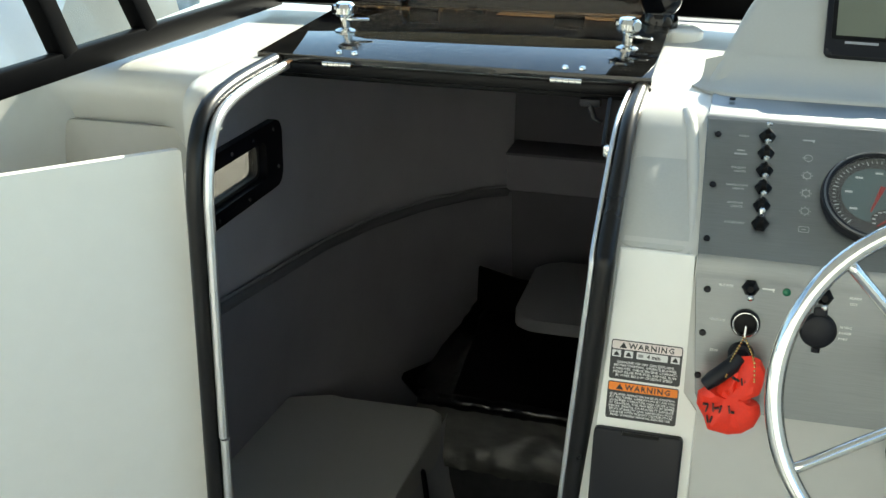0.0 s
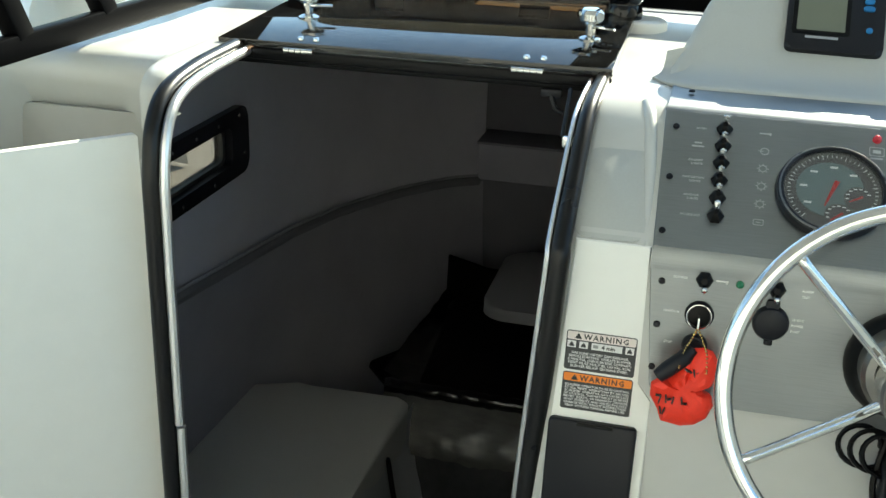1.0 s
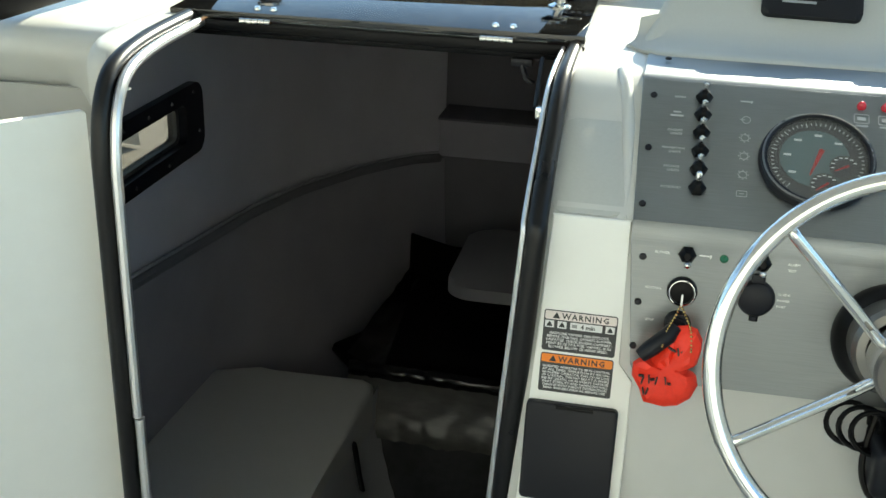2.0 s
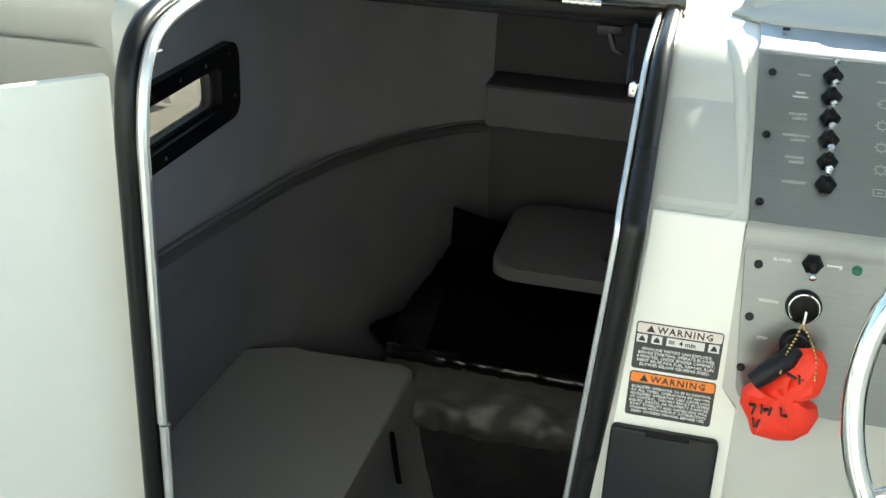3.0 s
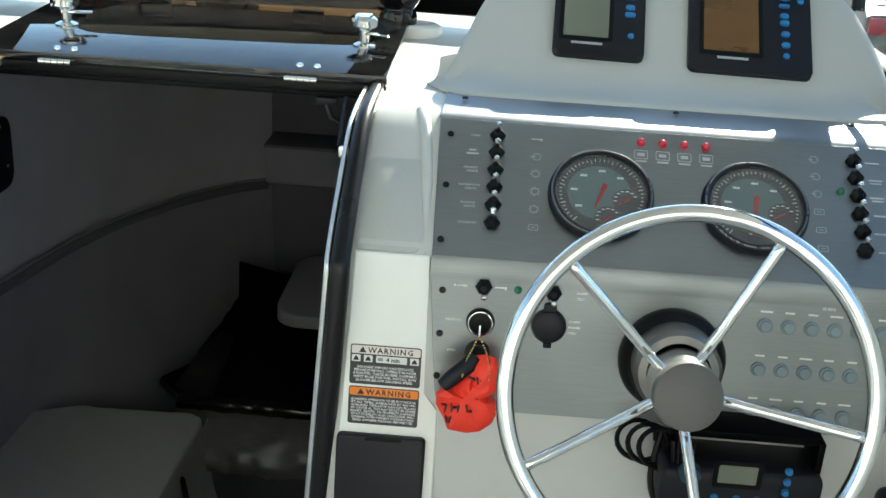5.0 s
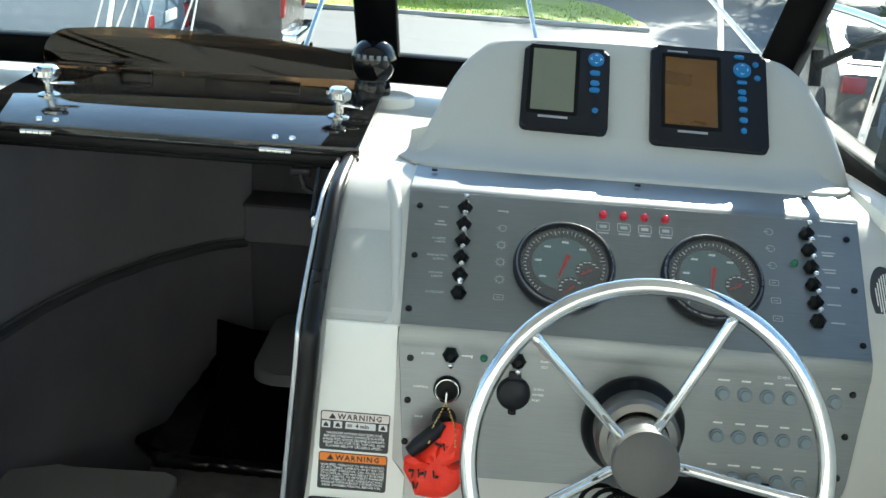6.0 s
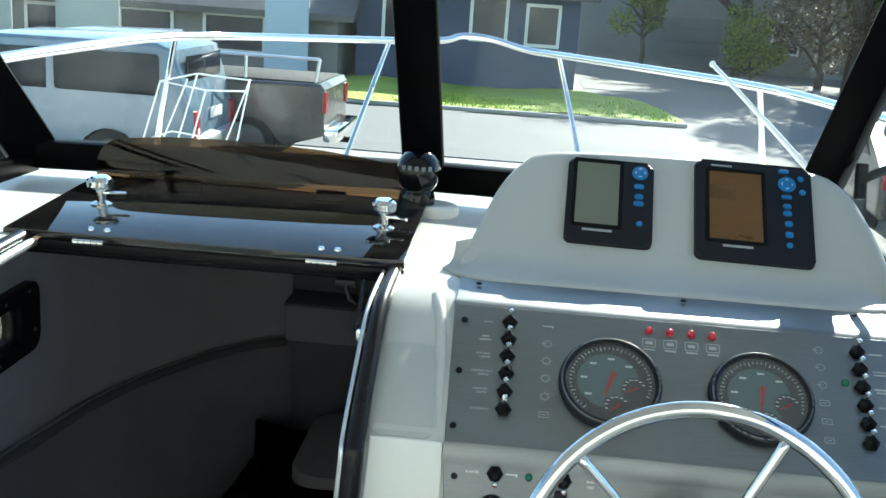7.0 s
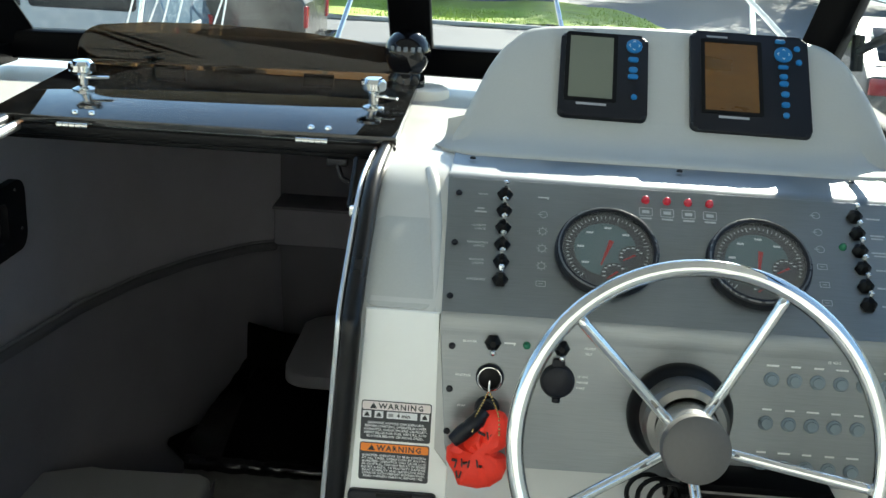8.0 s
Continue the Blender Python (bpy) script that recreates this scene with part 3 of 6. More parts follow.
part("lower_leaf", bm, SMOKEDLOW, hatch, "glossy smoked acrylic leaf lying flat")
FL = plane_at((0, 1.806, 1.199), (0, 0.18, 0.984), (0, -0.984, 0.18))
top = [(-0.516, 0.0), (0.050, 0.0)]
for i in range(9):
    a = radians(90 * i / 8)
    top.append((0.006 + 0.045 * math.cos(a), 0.018 + 0.040 * math.sin(a)))
top += [(-0.05, 0.067), (-0.13, 0.075), (-0.22, 0.079), (-0.31, 0.080), (-0.40, 0.077)]
for i in range(9):
    a = radians(90 + 90 * i / 8)
    top.append((-0.468 + 0.048 * math.cos(a), 0.028 + 0.042 * math.sin(a)))
bm = bmesh.new()
prism(bm, top, 0.008, FL, 0.0015, 2)
part("upper_leaf", bm, SMOKED, hatch, "smoked acrylic leaf folded upright")
bm = bmesh.new()
box(bm, (-0.235, 1.494, 1.160), (0.575, 0.016, 0.016), bevel=0.003)
part("edge_strip", bm, RUBBER, hatch)
for x in (-0.400, -0.064):
    bm = bmesh.new()
    for k in range(5):
        tube(bm, [(x - 0.0222 + 0.0090 * k, 1.4858, 1.1690), (x - 0.0222 + 0.0090 * k + 0.0080, 1.4858, 1.1690)], 0.0042, 12)
    box(bm, (x, 1.490, 1.1695), (0.0440, 0.006, 0.0050), bevel=0.001)
    part("hinge", bm, CHROME, hatch, "chrome hinge")
    for dx in (-0.012, 0.012):
        bm = bmesh.new()
        lathe(bm, [(0.0055, 0), (0.0055, 0.0015), (0.004, 0.004), (0, 0.005)], HT @ T((x + dx + 0.006, 0.020, 0.010)), 10)
        part("screw", bm, CHROME, hatch)
for x, w in ((-0.500, 0.052), (0.026, 0.050)):
    bm = bmesh.new()
    box(bm, (x, 0.160, -0.005), (w, 0.300, 0.008), HT, 0.002)
    part("seal", bm, RUBBER, hatch)
for x in (-0.36, -0.11):
    bm = bmesh.new()
    tube(bm, [(x - 0.025, 1.803, 1.205), (x + 0.025, 1.803, 1.205)], 0.004, 8)
    part("fold_hinge", bm, BLACK, hatch)
for x, turn in ((-0.442, 10), (0.002, -15)):
    bm = bmesh.new()
    L = HT @ T((x, 0.148, 0.010)) @ Matrix.Scale(0.76, 4, (0, 0, 1))
    lathe(bm, [(0.017, 0), (0.017, 0.003), (0.012, 0.006), (0.0075, 0.008), (0.0075, 0.030), (0.014, 0.033), (0.0185, 0.040), (0.0185, 0.052), (0.013, 0.059), (0, 0.061)], L, 20)
    latch = part("latch", bm, CHROME, hatch, "chrome hatch latch")
    bm = bmesh.new()
    R = L @ Matrix.Rotation(radians(turn), 4, "Z")
    box(bm, (0.022, -0.004, 0.026), (0.036, 0.010, 0.007), R, 0.003)
    part("lever", bm, CHROME, latch)
    bm = bmesh.new()
    for k in range(3):
        a = radians(90 + 120 * k)
        tube(bm, [R @ Vector((0, 0, 0.046)), R @ Vector((0.020 * math.cos(a), 0.020 * math.sin(a), 0.048))], 0.0075, 8)
    part("grip", bm, CHROME, latch)

# gas strut bracket on the cabin side of the post
strut = thing("hatch_stay", (0.017, 1.38, 1.10), "chrome hatch stay rod with its bracket on the jamb", "stay")
bm = bmesh.new()
tube(bm, [(0.004, 1.386, 1.108), (0.000, 1.47, 1.152)], 0.0030, 8)
part("rod", bm, BLACK, strut)
bm = bmesh.new()
box(bm, (0.012, 1.382, 1.104), (0.014, 0.014, 0.016), bevel=0.003)
tube(bm, [(0.012, 1.382, 1.104), (0.028, 1.384, 1.104)], 0.005, 8)
part("bracket", bm, CHROME, strut)
bm = bmesh.new()
box(bm, (-0.03, 1.50, 1.138), (0.030, 0.012, 0.012), bevel=0.003)
tube(bm, [(-0.03, 1.498, 1.136), (-0.022, 1.490, 1.118), (-0.012, 1.492, 1.112)], 0.004, 6)
part("catch", bm, BLACK, strut)

# ---- cabin things ----
seat = thing("berth_bench", (-0.72, 1.95, -0.40), "light grey vinyl berth cushion on a dark base", "seat")
bm = bmesh.new()
SEAT = [(-0.93, 1.33), (-0.475, 1.33), (-0.470, 1.90), (-0.462, 2.33), (-0.470, 2.37), (-0.500, 2.388), (-0.72, 2.380), (-0.765, 2.355), (-0.90, 2.335), (-0.95, 2.27)]
prism(bm, SEAT, 0.115, T((0, 0, -0.025)), 0.018, 4)
part("cushion", bm, VINYL, seat)
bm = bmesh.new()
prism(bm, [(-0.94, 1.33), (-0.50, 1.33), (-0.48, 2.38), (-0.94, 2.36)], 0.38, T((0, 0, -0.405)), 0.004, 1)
part("base", bm, LINERSHADE, seat)
bm = bmesh.new()   # vinyl skirt that falls from the cushion's inboard edge
rows = []
for i in range(25):
    y = 1.36 + 1.06 * i / 24
    out = 0.0 if y < 2.3 else 0.09 * ((y - 2.3) / 0.12)
    rows.append([(-0.468 + 0.004 * math.sin(9 * y) * k + (0.055 + out) * k ** 1.5, y, 0.055 - 0.40 * k) for k in (0, 0.08, 0.2, 0.4, 0.6, 0.8, 1.0)])
grid(bm, rows)
part("skirt", bm, SKIRT, seat, "draped dark grey vinyl skirt", angle=180)
bm = bmesh.new()
tube(bm, [(-0.461, 2.165, 0.040), (-0.457, 2.170, 0.0), (-0.452, 2.175, -0.05), (-0.445, 2.180, -0.10)], 0.006, 6, scale=(1, 2))
part("strap", bm, BLACK, seat, "black webbing pull strap")

berth = thing("forward_berth", (-0.2, 2.80, -0.40), "plastic wrapped forward berth with a dark lid", "berth")
bm = bmesh.new()
prism(bm, [(-0.56, 2.46), (0.45, 2.44), (0.45, 3.34), (-0.50, 3.34)], 0.10, T((0, 0, -0.02)), 0.02, 3)
part("top", bm, DARKPOLY, berth, "black plastic covered berth top")
bm = bmesh.new()
rows = []
rnd = random.Random(4)
for i in range(71):
    x = -0.555 + 0.955 * i / 70
    sag = 0.004 * math.sin(17 * x) + 0.002 * math.sin(41 * x + 1)
    row = []
    for j in range(15):
        k = j / 14
        fold = 0.0015 * math.sin(60 * x + 9 * k) * k + 0.0015 * (rnd.random() - 0.5) + 0.004 * k * max(0.0, math.sin(31 * x - 6 * k + 2 * math.sin(9 * x))) ** 6
        row.append((x, 2.446 - 0.085 * k - fold, 0.072 - 0.045 * k - (0.035 + sag) * k * k + 0.5 * fold))
    for y, z, loose in ((2.357, -0.025, 0.012), (2.352, -0.040, 0.014), (2.350, -0.058, 0.010)):
        row.append((x, y - loose * rnd.random(), z - sag - 0.4 * loose * rnd.random()))
    rows.append(row)
grid(bm, rows)
part("wrapped_front", bm, POLY, berth, "wrinkled clear plastic over grey vinyl", angle=180)
bm = bmesh.new()   # sheet that hangs from there to the floor, its colour darkened for shade
rows = []
for i in range(41):
    x = -0.555 + 0.955 * i / 40
    rows.append([(x, y + 0.006 * math.sin(25 * x + 3 * z) + 0.005 * rnd.random(), z) for y, z in ((2.362, -0.035), (2.358, -0.07), (2.352, -0.12), (2.346, -0.20), (2.342, -0.29), (2.338, -0.395))])
grid(bm, rows)
part("front_sheet", bm, SHADEPOLY, berth, "plastic sheet hanging to the floor, darkened for shade", angle=180)
bm = bmesh.new()   # loose sheet tucked along the wall
rows = []
for i in range(15):
    t = i / 14
    rows.append([(-0.565 + 0.035 * t + (0.10 - 0.09 * t) * k + 0.006 * rnd.random(), 2.455 + 0.60 * t, 0.088 + 0.030 * (1 - k) ** 2 + 0.010 * rnd.random() * (1 - k)) for k in (0, 0.2, 0.4, 0.6, 0.8, 1.0)])
grid(bm, rows)
part("side_sheet", bm, DARKROLL, berth, "shiny black plastic sheet tucked along the wall", angle=180)
bm = bmesh.new()
roll = [(-0.555 + 0.97 * k / 60, 2.440 - 0.0004 * k + 0.005 * rnd.random(), 0.082 + 0.004 * rnd.random()) for k in range(61)]
tube(bm, roll, [0.018 + 0.004 * rnd.random() for k in range(61)], 14)
part("edge_roll", bm, DARKROLL, berth, "shiny black plastic edge roll", angle=180)
bm = bmesh.new()
LM = T((-0.540, 2.60, 0.035)) @ Matrix.Rotation(radians(-32), 4, "Z") @ Matrix.Rotation(radians(24), 4, "Y")
box(bm, (0, 0, 0.02), (0.13, 0.19, 0.03), LM, 0.006)
part("lid", bm, DARKPOLY, berth, "black plastic flap")

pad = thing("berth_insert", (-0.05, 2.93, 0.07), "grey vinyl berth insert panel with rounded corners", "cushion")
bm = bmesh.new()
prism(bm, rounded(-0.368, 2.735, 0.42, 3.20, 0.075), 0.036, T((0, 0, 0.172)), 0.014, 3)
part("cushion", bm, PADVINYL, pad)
bm = bmesh.new()
lathe(bm, [(0.060, 0), (0.056, 0.006), (0.026, 0.020), (0.020, 0.055), (0.0, 0.057)], T((-0.03, 2.90, 0.203)), 24)
part("pedestal_socket", bm, CHROME, pad, "bright metal pedestal socket")
# black sheet that stands in for the deep shade of the open recess
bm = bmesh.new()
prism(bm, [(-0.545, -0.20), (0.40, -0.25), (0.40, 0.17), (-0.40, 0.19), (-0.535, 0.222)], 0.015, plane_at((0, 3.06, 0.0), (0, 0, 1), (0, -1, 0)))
part("recess", bm, mat("recess_shade_black", (0.003, 0.003, 0.003), 0.9, spec=0.02), pad, "black sheet painted as the shade of the open recess under the panel")
bm = bmesh.new()
box(bm, (0.02, 2.95, 0.115), (0.05, 0.05, 0.10), bevel=0.004)
part("support", bm, BLACKFRAME, pad)
shelf = thing("cabin_shelf", (-0.065, 3.31, 0.42), "grey carpeted shelf box on the forward bulkhead", "shelf")
bm = bmesh.new()
box(bm, (-0.065, 3.31, 0.482), (0.86, 0.16, 0.124), bevel=0.012)
part("box", bm, LINERSHADE, shelf)
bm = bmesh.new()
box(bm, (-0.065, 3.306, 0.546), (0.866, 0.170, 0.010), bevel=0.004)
part("top", bm, LINERDEEPSHADE, shelf, "carpeted top darkened for shade")


# ---- helm: steel dash ----
dash = thing("dash_panel", (0.42, 1.23, 0.85), "brushed stainless steel dash panel folded over the console", "dashboard")
bm = bmesh.new()
prism(bm, [(0.139, 0.0045), (0.703, 0.0045), (0.712, 0.205), (0.132, 0.205)], 0.003, T((0, 0, 0)) @ UP @ T((0, 0, 0.002)), 0.0008, 1)
part("upper_plate", bm, STEEL, dash)
bm = bmesh.new()
low = [(0.139, -0.022), (0.703, -0.022), (0.692, -0.155)]
for i in range(6):
    a = radians(-90 * i / 5)
    low.append((0.672 + 0.019 * math.cos(a), -0.160 + 0.019 * math.sin(a)))
for i in range(6):
    a = radians(270 - 90 * i / 5)
    low.append((0.176 + 0.024 * math.cos(a), -0.160 + 0.024 * math.sin(a)))
prism(bm, low[::-1], 0.003, LO @ T((0, 0, 0.0045)), 0.0008, 1)
part("lower_plate", bm, STEEL, dash)
bm = bmesh.new()   # ledge that runs back under the pod
grid(bm, [[(x, 1.3875, 1.1560), (x, 1.3920, 1.1590), (x * 0.99 + 0.004, 1.400, 1.1618), (x * 0.985 + 0.006, 1.54, 1.1675)] for x in np.linspace(0.131, 0.713, 14)])
part("ledge", bm, STEEL, dash)
bm = bmesh.new()   # the soft bend between the two faces
bend = []
for k in range(9):
    t = k / 8
    p0, p2 = UP @ Vector((0, 0.0045, 0.0051)), LO @ Vector((0, -0.024, 0.0076))
    p1 = Vector((0, 1.2237, 1.0226))
    bend.append((1 - t) ** 2 * p0 + 2 * t * (1 - t) * p1 + t * t * p2)
grid(bm, [[(x, q.y, q.z) for q in bend] for x in np.linspace(0.139, 0.703, 12)])
part("fold", bm, STEEL, dash)


def screw_on(m, parent, r=0.0042, material=None):
    bm = bmesh.new()
    lathe(bm, [(r, 0), (r, 0.0012), (r * 0.75, 0.0028), (0, 0.0032)], m, 10)
    return part("screw", bm, material or BLACK, parent)


for v in (0.180, 0.104, 0.027):
    screw_on(UP @ T((0.147, v, 0.005)), dash)
    screw_on(UP @ T((0.694, v - 0.002, 0.005)), dash)
for v in (-0.038, -0.091, -0.144):
    screw_on(LO @ T((0.154, v, 0.0075)), dash)
    screw_on(LO @ T((0.684 - 0.04 * (v + 0.04) * -1, v - 0.002, 0.0075)), dash)
for x in (0.160, 0.435, 0.66):
    screw_on(T((x, 1.452, 1.167)), dash)


def toggle_switch(m, parent, tilt):
    """A hexagonal rubber boot with a bright ball-ended lever."""
    bm = bmesh.new()
    lathe(bm, [(0.0098, 0), (0.0102, 0.004), (0.0085, 0.007), (0.006, 0.0105), (0.004, 0.012), (0, 0.0122)], m, 6)
    s = part("switch", bm, RUBBER, parent, "black switch boot with bright lever")
    d = Vector((0.05, math.sin(radians(tilt)), math.cos(radians(tilt)))).normalized()
    bm = bmesh.new()
    tube(bm, [m @ (d * 0.008), m @ (d * 0.012), m @ (d * 0.0155), m @ (d * 0.0185), m @ (d * 0.0200)], [0.0022, 0.0024, 0.0038, 0.0038, 0.0018], 8)
    part("lever", bm, CHROME, s)


for i in range(6):
    v = 0.181 - 0.0255 * i
    toggle_switch(UP @ T((0.2055, v, 0.005)), dash, 32 if i < 5 else 50)
    toggle_switch(UP @ T((0.643, v, 0.005)), dash, 32)
toggle_switch(LO @ T((0.202, -0.030, 0.0075)), dash, -34)
toggle_switch(LO @ T((0.283, -0.031, 0.0075)), dash, -34)


def lamp(m, material, name, r=0.0047):
    bm = bmesh.new()
    lathe(bm, [(r * 1.15, 0), (r * 1.15, 0.0012), (r, 0.0014), (r, 0.0035), (r * 0.87, 0.0055), (r * 0.5, 0.0072), (0, 0.0078)], m, 14)
    return part(name, bm, material, dash, material.name.replace("_", " "))


for k in range(4):
    lamp(UP @ T((0.383 + 0.0267 * k, 0.187, 0.005)), REDLED, "warning_lamp")
lamp(LO @ T((0.242, -0.031, 0.0075)), GREENLED, "pilot_lamp", 0.0042)
lamp(UP @ T((0.623, 0.135, 0.005)), GREENLED, "pilot_lamp", 0.0042)


def gauge(cx, cv, needle, subs):
    m = UP @ T((cx, cv, 0.005))
    bm = bmesh.new()
    lathe(bm, [(0.0635, 0), (0.0640, 0.004), (0.0625, 0.010), (0.0585, 0.0125), (0.0555, 0.0115), (0.0545, 0.006)], m, 48)
    g = part("gauge", bm, BLACK, dash, "round multi-gauge with black bezel")
    bm = bmesh.new()
    lathe(bm, [(0.0610, 0.0120), (0.0600, 0.0131), (0.0592, 0.0132), (0.0586, 0.0126)], m, 48)
    part("bezel_ring", bm, BEZEL, g)
    bm = bmesh.new()
    prism(bm, circle(0, 0, 0.0552, 40), 0.001, m @ T((0, 0, 0.0055)))
    part("dial_rim", bm, DIALRIM, g)
    bm = bmesh.new()
    prism(bm, circle(-0.003, 0.002, 0.038, 36), 0.0006, m @ T((0, 0, 0.0066)))
    part("dial_face", bm, DIAL, g)
    bm = bmesh.new()
    for k in range(41):
        a = radians(230 - 250 * k / 40)
        long = k % 5 == 0
        box(bm, (0.0480 if long else 0.0490, 0, 0.0068), (0.0060 if long else 0.0032, 0.0008, 0.0005), m @ Matrix.Rotation(a, 4, "Z"))
    part("tick_marks", bm, WHITEINK, g)
    bm = bmesh.new()
    for k in range(6):
        a = radians(215 - 42 * k)
        box(bm, (0.033 * math.cos(a), 0.033 * math.sin(a), 0.0075), (0.0085, 0.0028, 0.0004), m)
    part("numerals", bm, WHITEINK, g)
    bm = bmesh.new()
    N = m @ Matrix.Rotation(radians(needle), 4, "Z")
    prism(bm, [(-0.014, -0.0030), (0.024, -0.0008), (0.024, 0.0008), (-0.014, 0.0030)], 0.0012, N @ T((0, 0, 0.0085)))
    part("needle", bm, NEEDLE, g)
    for sx, sy, a0 in subs:
        bm = bmesh.new()
        prism(bm, circle(sx, sy, 0.0165, 24), 0.0006, m @ T((0, 0, 0.0074)))
        s = part("sub_dial", bm, DIALRIM, g)
        bm = bmesh.new()
        for k in range(7):
            a = radians(a0 - 60 + 26 * k)
            box(bm, (sx + 0.013 * math.cos(a), sy + 0.013 * math.sin(a), 0.0084), (0.004, 0.0013, 0.0004), m)
        part("sub_marks", bm, WHITEINK, g)
        bm = bmesh.new()
        prism(bm, [(-0.005, -0.0014), (0.012, -0.0006), (0.012, 0.0006), (-0.005, 0.0014)], 0.0008, m @ T((sx, sy, 0.0086)) @ Matrix.Rotation(radians(a0 + 120), 4, "Z"))
        part("sub_needle", bm, NEEDLE, g)
    bm = bmesh.new()
    prism(bm, circle(0, 0, 0.0560, 40), 0.0006, m @ T((0, 0, 0.0105)))
    gl = part("glass", bm, DIALGLASS, g)
    gl.visible_shadow = False


gauge(0.334, 0.1025, 250, [(0.029, -0.008, 90), (0.008, -0.034, 100)])
gauge(0.5175, 0.1005, 262, [(0.030, -0.010, 90), (0.004, -0.036, 100)])

# breakers in three rows
for r, (v, n) in enumerate(((-0.0505, 6), (-0.104, 5), (-0.157, 5))):
    for k in range(n):
        x = 0.530 - 0.001 * r + 0.0267 * k
        m = LO @ T((x, v, 0.0075))
        bm = bmesh.new()
        lathe(bm, [(0.0088, 0), (0.0088, 0.002), (0.0078, 0.0030), (0.0068, 0.0028), (0.0058, 0.0050), (0, 0.0054)], m, 16)
        b = part("breaker", bm, BREAKER, dash, "blue-grey push breaker")
        bm = bmesh.new()
        box(bm, (x, v + 0.0165, 0.0078), (0.0110 if (k + r) % 3 else 0.0145, 0.0022, 0.0004), LO)
        part("label_bar", bm, WHITEINK, b)

# power socket and ignition
m = LO @ T((0.281, -0.071, 0.0075))
bm = bmesh.new()
lathe(bm, [(0.0205, 0), (0.0205, 0.005), (0.018, 0.010), (0.013, 0.0125), (0, 0.013)], m, 28)
box(bm, (0, 0.021, 0.004), (0.015, 0.014, 0.008), m, 0.003)
tube(bm, [m @ Vector((0, -0.020, 0.004)), m @ Vector((0, -0.0255, 0.004))], 0.005, 10)
so = part("power_socket", bm, BLACK, dash, "black power socket with rubber cap")
m = LO @ T((0.201, -0.073, 0.0075)) @ Matrix.Scale(0.86, 4)
bm = bmesh.new()
lathe(bm, [(0.0195, 0), (0.0195, 0.005), (0.0175, 0.009), (0.0165, 0.010)], m, 28)
ig = part("ignition_switch", bm, BLACK, dash, "black ignition switch with chrome ring and key")
bm = bmesh.new()
lathe(bm, [(0.0172, 0.009), (0.0170, 0.0110), (0.0160, 0.0112), (0.0156, 0.009)], m, 28)
part("ring", bm, CHROME, ig)
bm = bmesh.new()
lathe(bm, [(0.0148, 0.0085), (0.008, 0.010), (0, 0.0105)], m, 20)
part("lock_barrel", bm, RUBBER, ig)
bm = bmesh.new()
box(bm, (0.000, -0.004, 0.020), (0.0030, 0.016, 0.024), m, 0.001)
part("key", bm, CHROME, ig)
m = LO @ T((0.200, -0.111, 0.0075))
bm = bmesh.new()
lathe(bm, [(0.0150, 0), (0.0150, 0.004), (0.0125, 0.008), (0.010, 0.0085), (0.0095, 0.014), (0, 0.0145)], m, 24)
part("stop_switch", bm, BLACK, dash, "black stop switch")

# lettering on the dash
UPT, LOT = UP @ T((0, 0, 0.0052)), LO @ T((0, 0, 0.0077))
for i, lines in enumerate((("HORN",), ("", ""), ("COCKPIT", "LIGHTS"), ("NAVIGATION", "LIGHTS"), ("ANCHOR", "LIGHTS"), ("ACCESSORY",))):
    for j, w in enumerate(lines):
        v = 0.181 - 0.0255 * i + 0.0002 - 0.0052 * (j - 0.5 * (len(lines) - 1))
        if not w:
            bm = bmesh.new()
            box(bm, (0.176, v, 0), (0.009 if j == 0 else 0.015, 0.0022, 0.0003), UPT)
        else:
            bm = letters(w, 0.0042, UPT @ T((0.188 if len(w) > 7 else 0.184, v - 0.002, 0)), align="RIGHT", bold=0.0001)
        part("lettering", bm, FADEDINK, dash)
for i in range(6):
    bm = bmesh.new()
    box(bm, (0.666 + 0.002 * (i % 2), 0.181 - 0.0255 * i, 0), (0.017, 0.0021, 0.0003), UPT)
    if i in (1, 2):
        box(bm, (0.667, 0.1765 - 0.0255 * i, 0), (0.014, 0.0020, 0.0003), UPT)
    part("lettering", bm, FADEDINK, dash)
for text, x, v, size, al in (("BLOWER", 0.183, -0.032, 0.0058, "RIGHT"), ("IGNITION", 0.178, -0.074, 0.0058, "RIGHT"), ("STOP", 0.174, -0.112, 0.0058, "RIGHT"),
                             ("ALARM", 0.310, -0.031, 0.0058, "LEFT"), ("TEST", 0.311, -0.038, 0.0058, "LEFT"), ("12 VDC", 0.304, -0.066, 0.0056, "LEFT"),
                             ("POWER", 0.304, -0.073, 0.0056, "LEFT"), ("PORT", 0.304, -0.080, 0.0056, "LEFT"), ("12 VDC", 0.600, -0.0270, 0.0066, "CENTER")):
    part("lettering", letters(text, size * 0.70, LOT @ T((x, v, 0)), align=al, bold=0.0001), WHITEINK, dash)


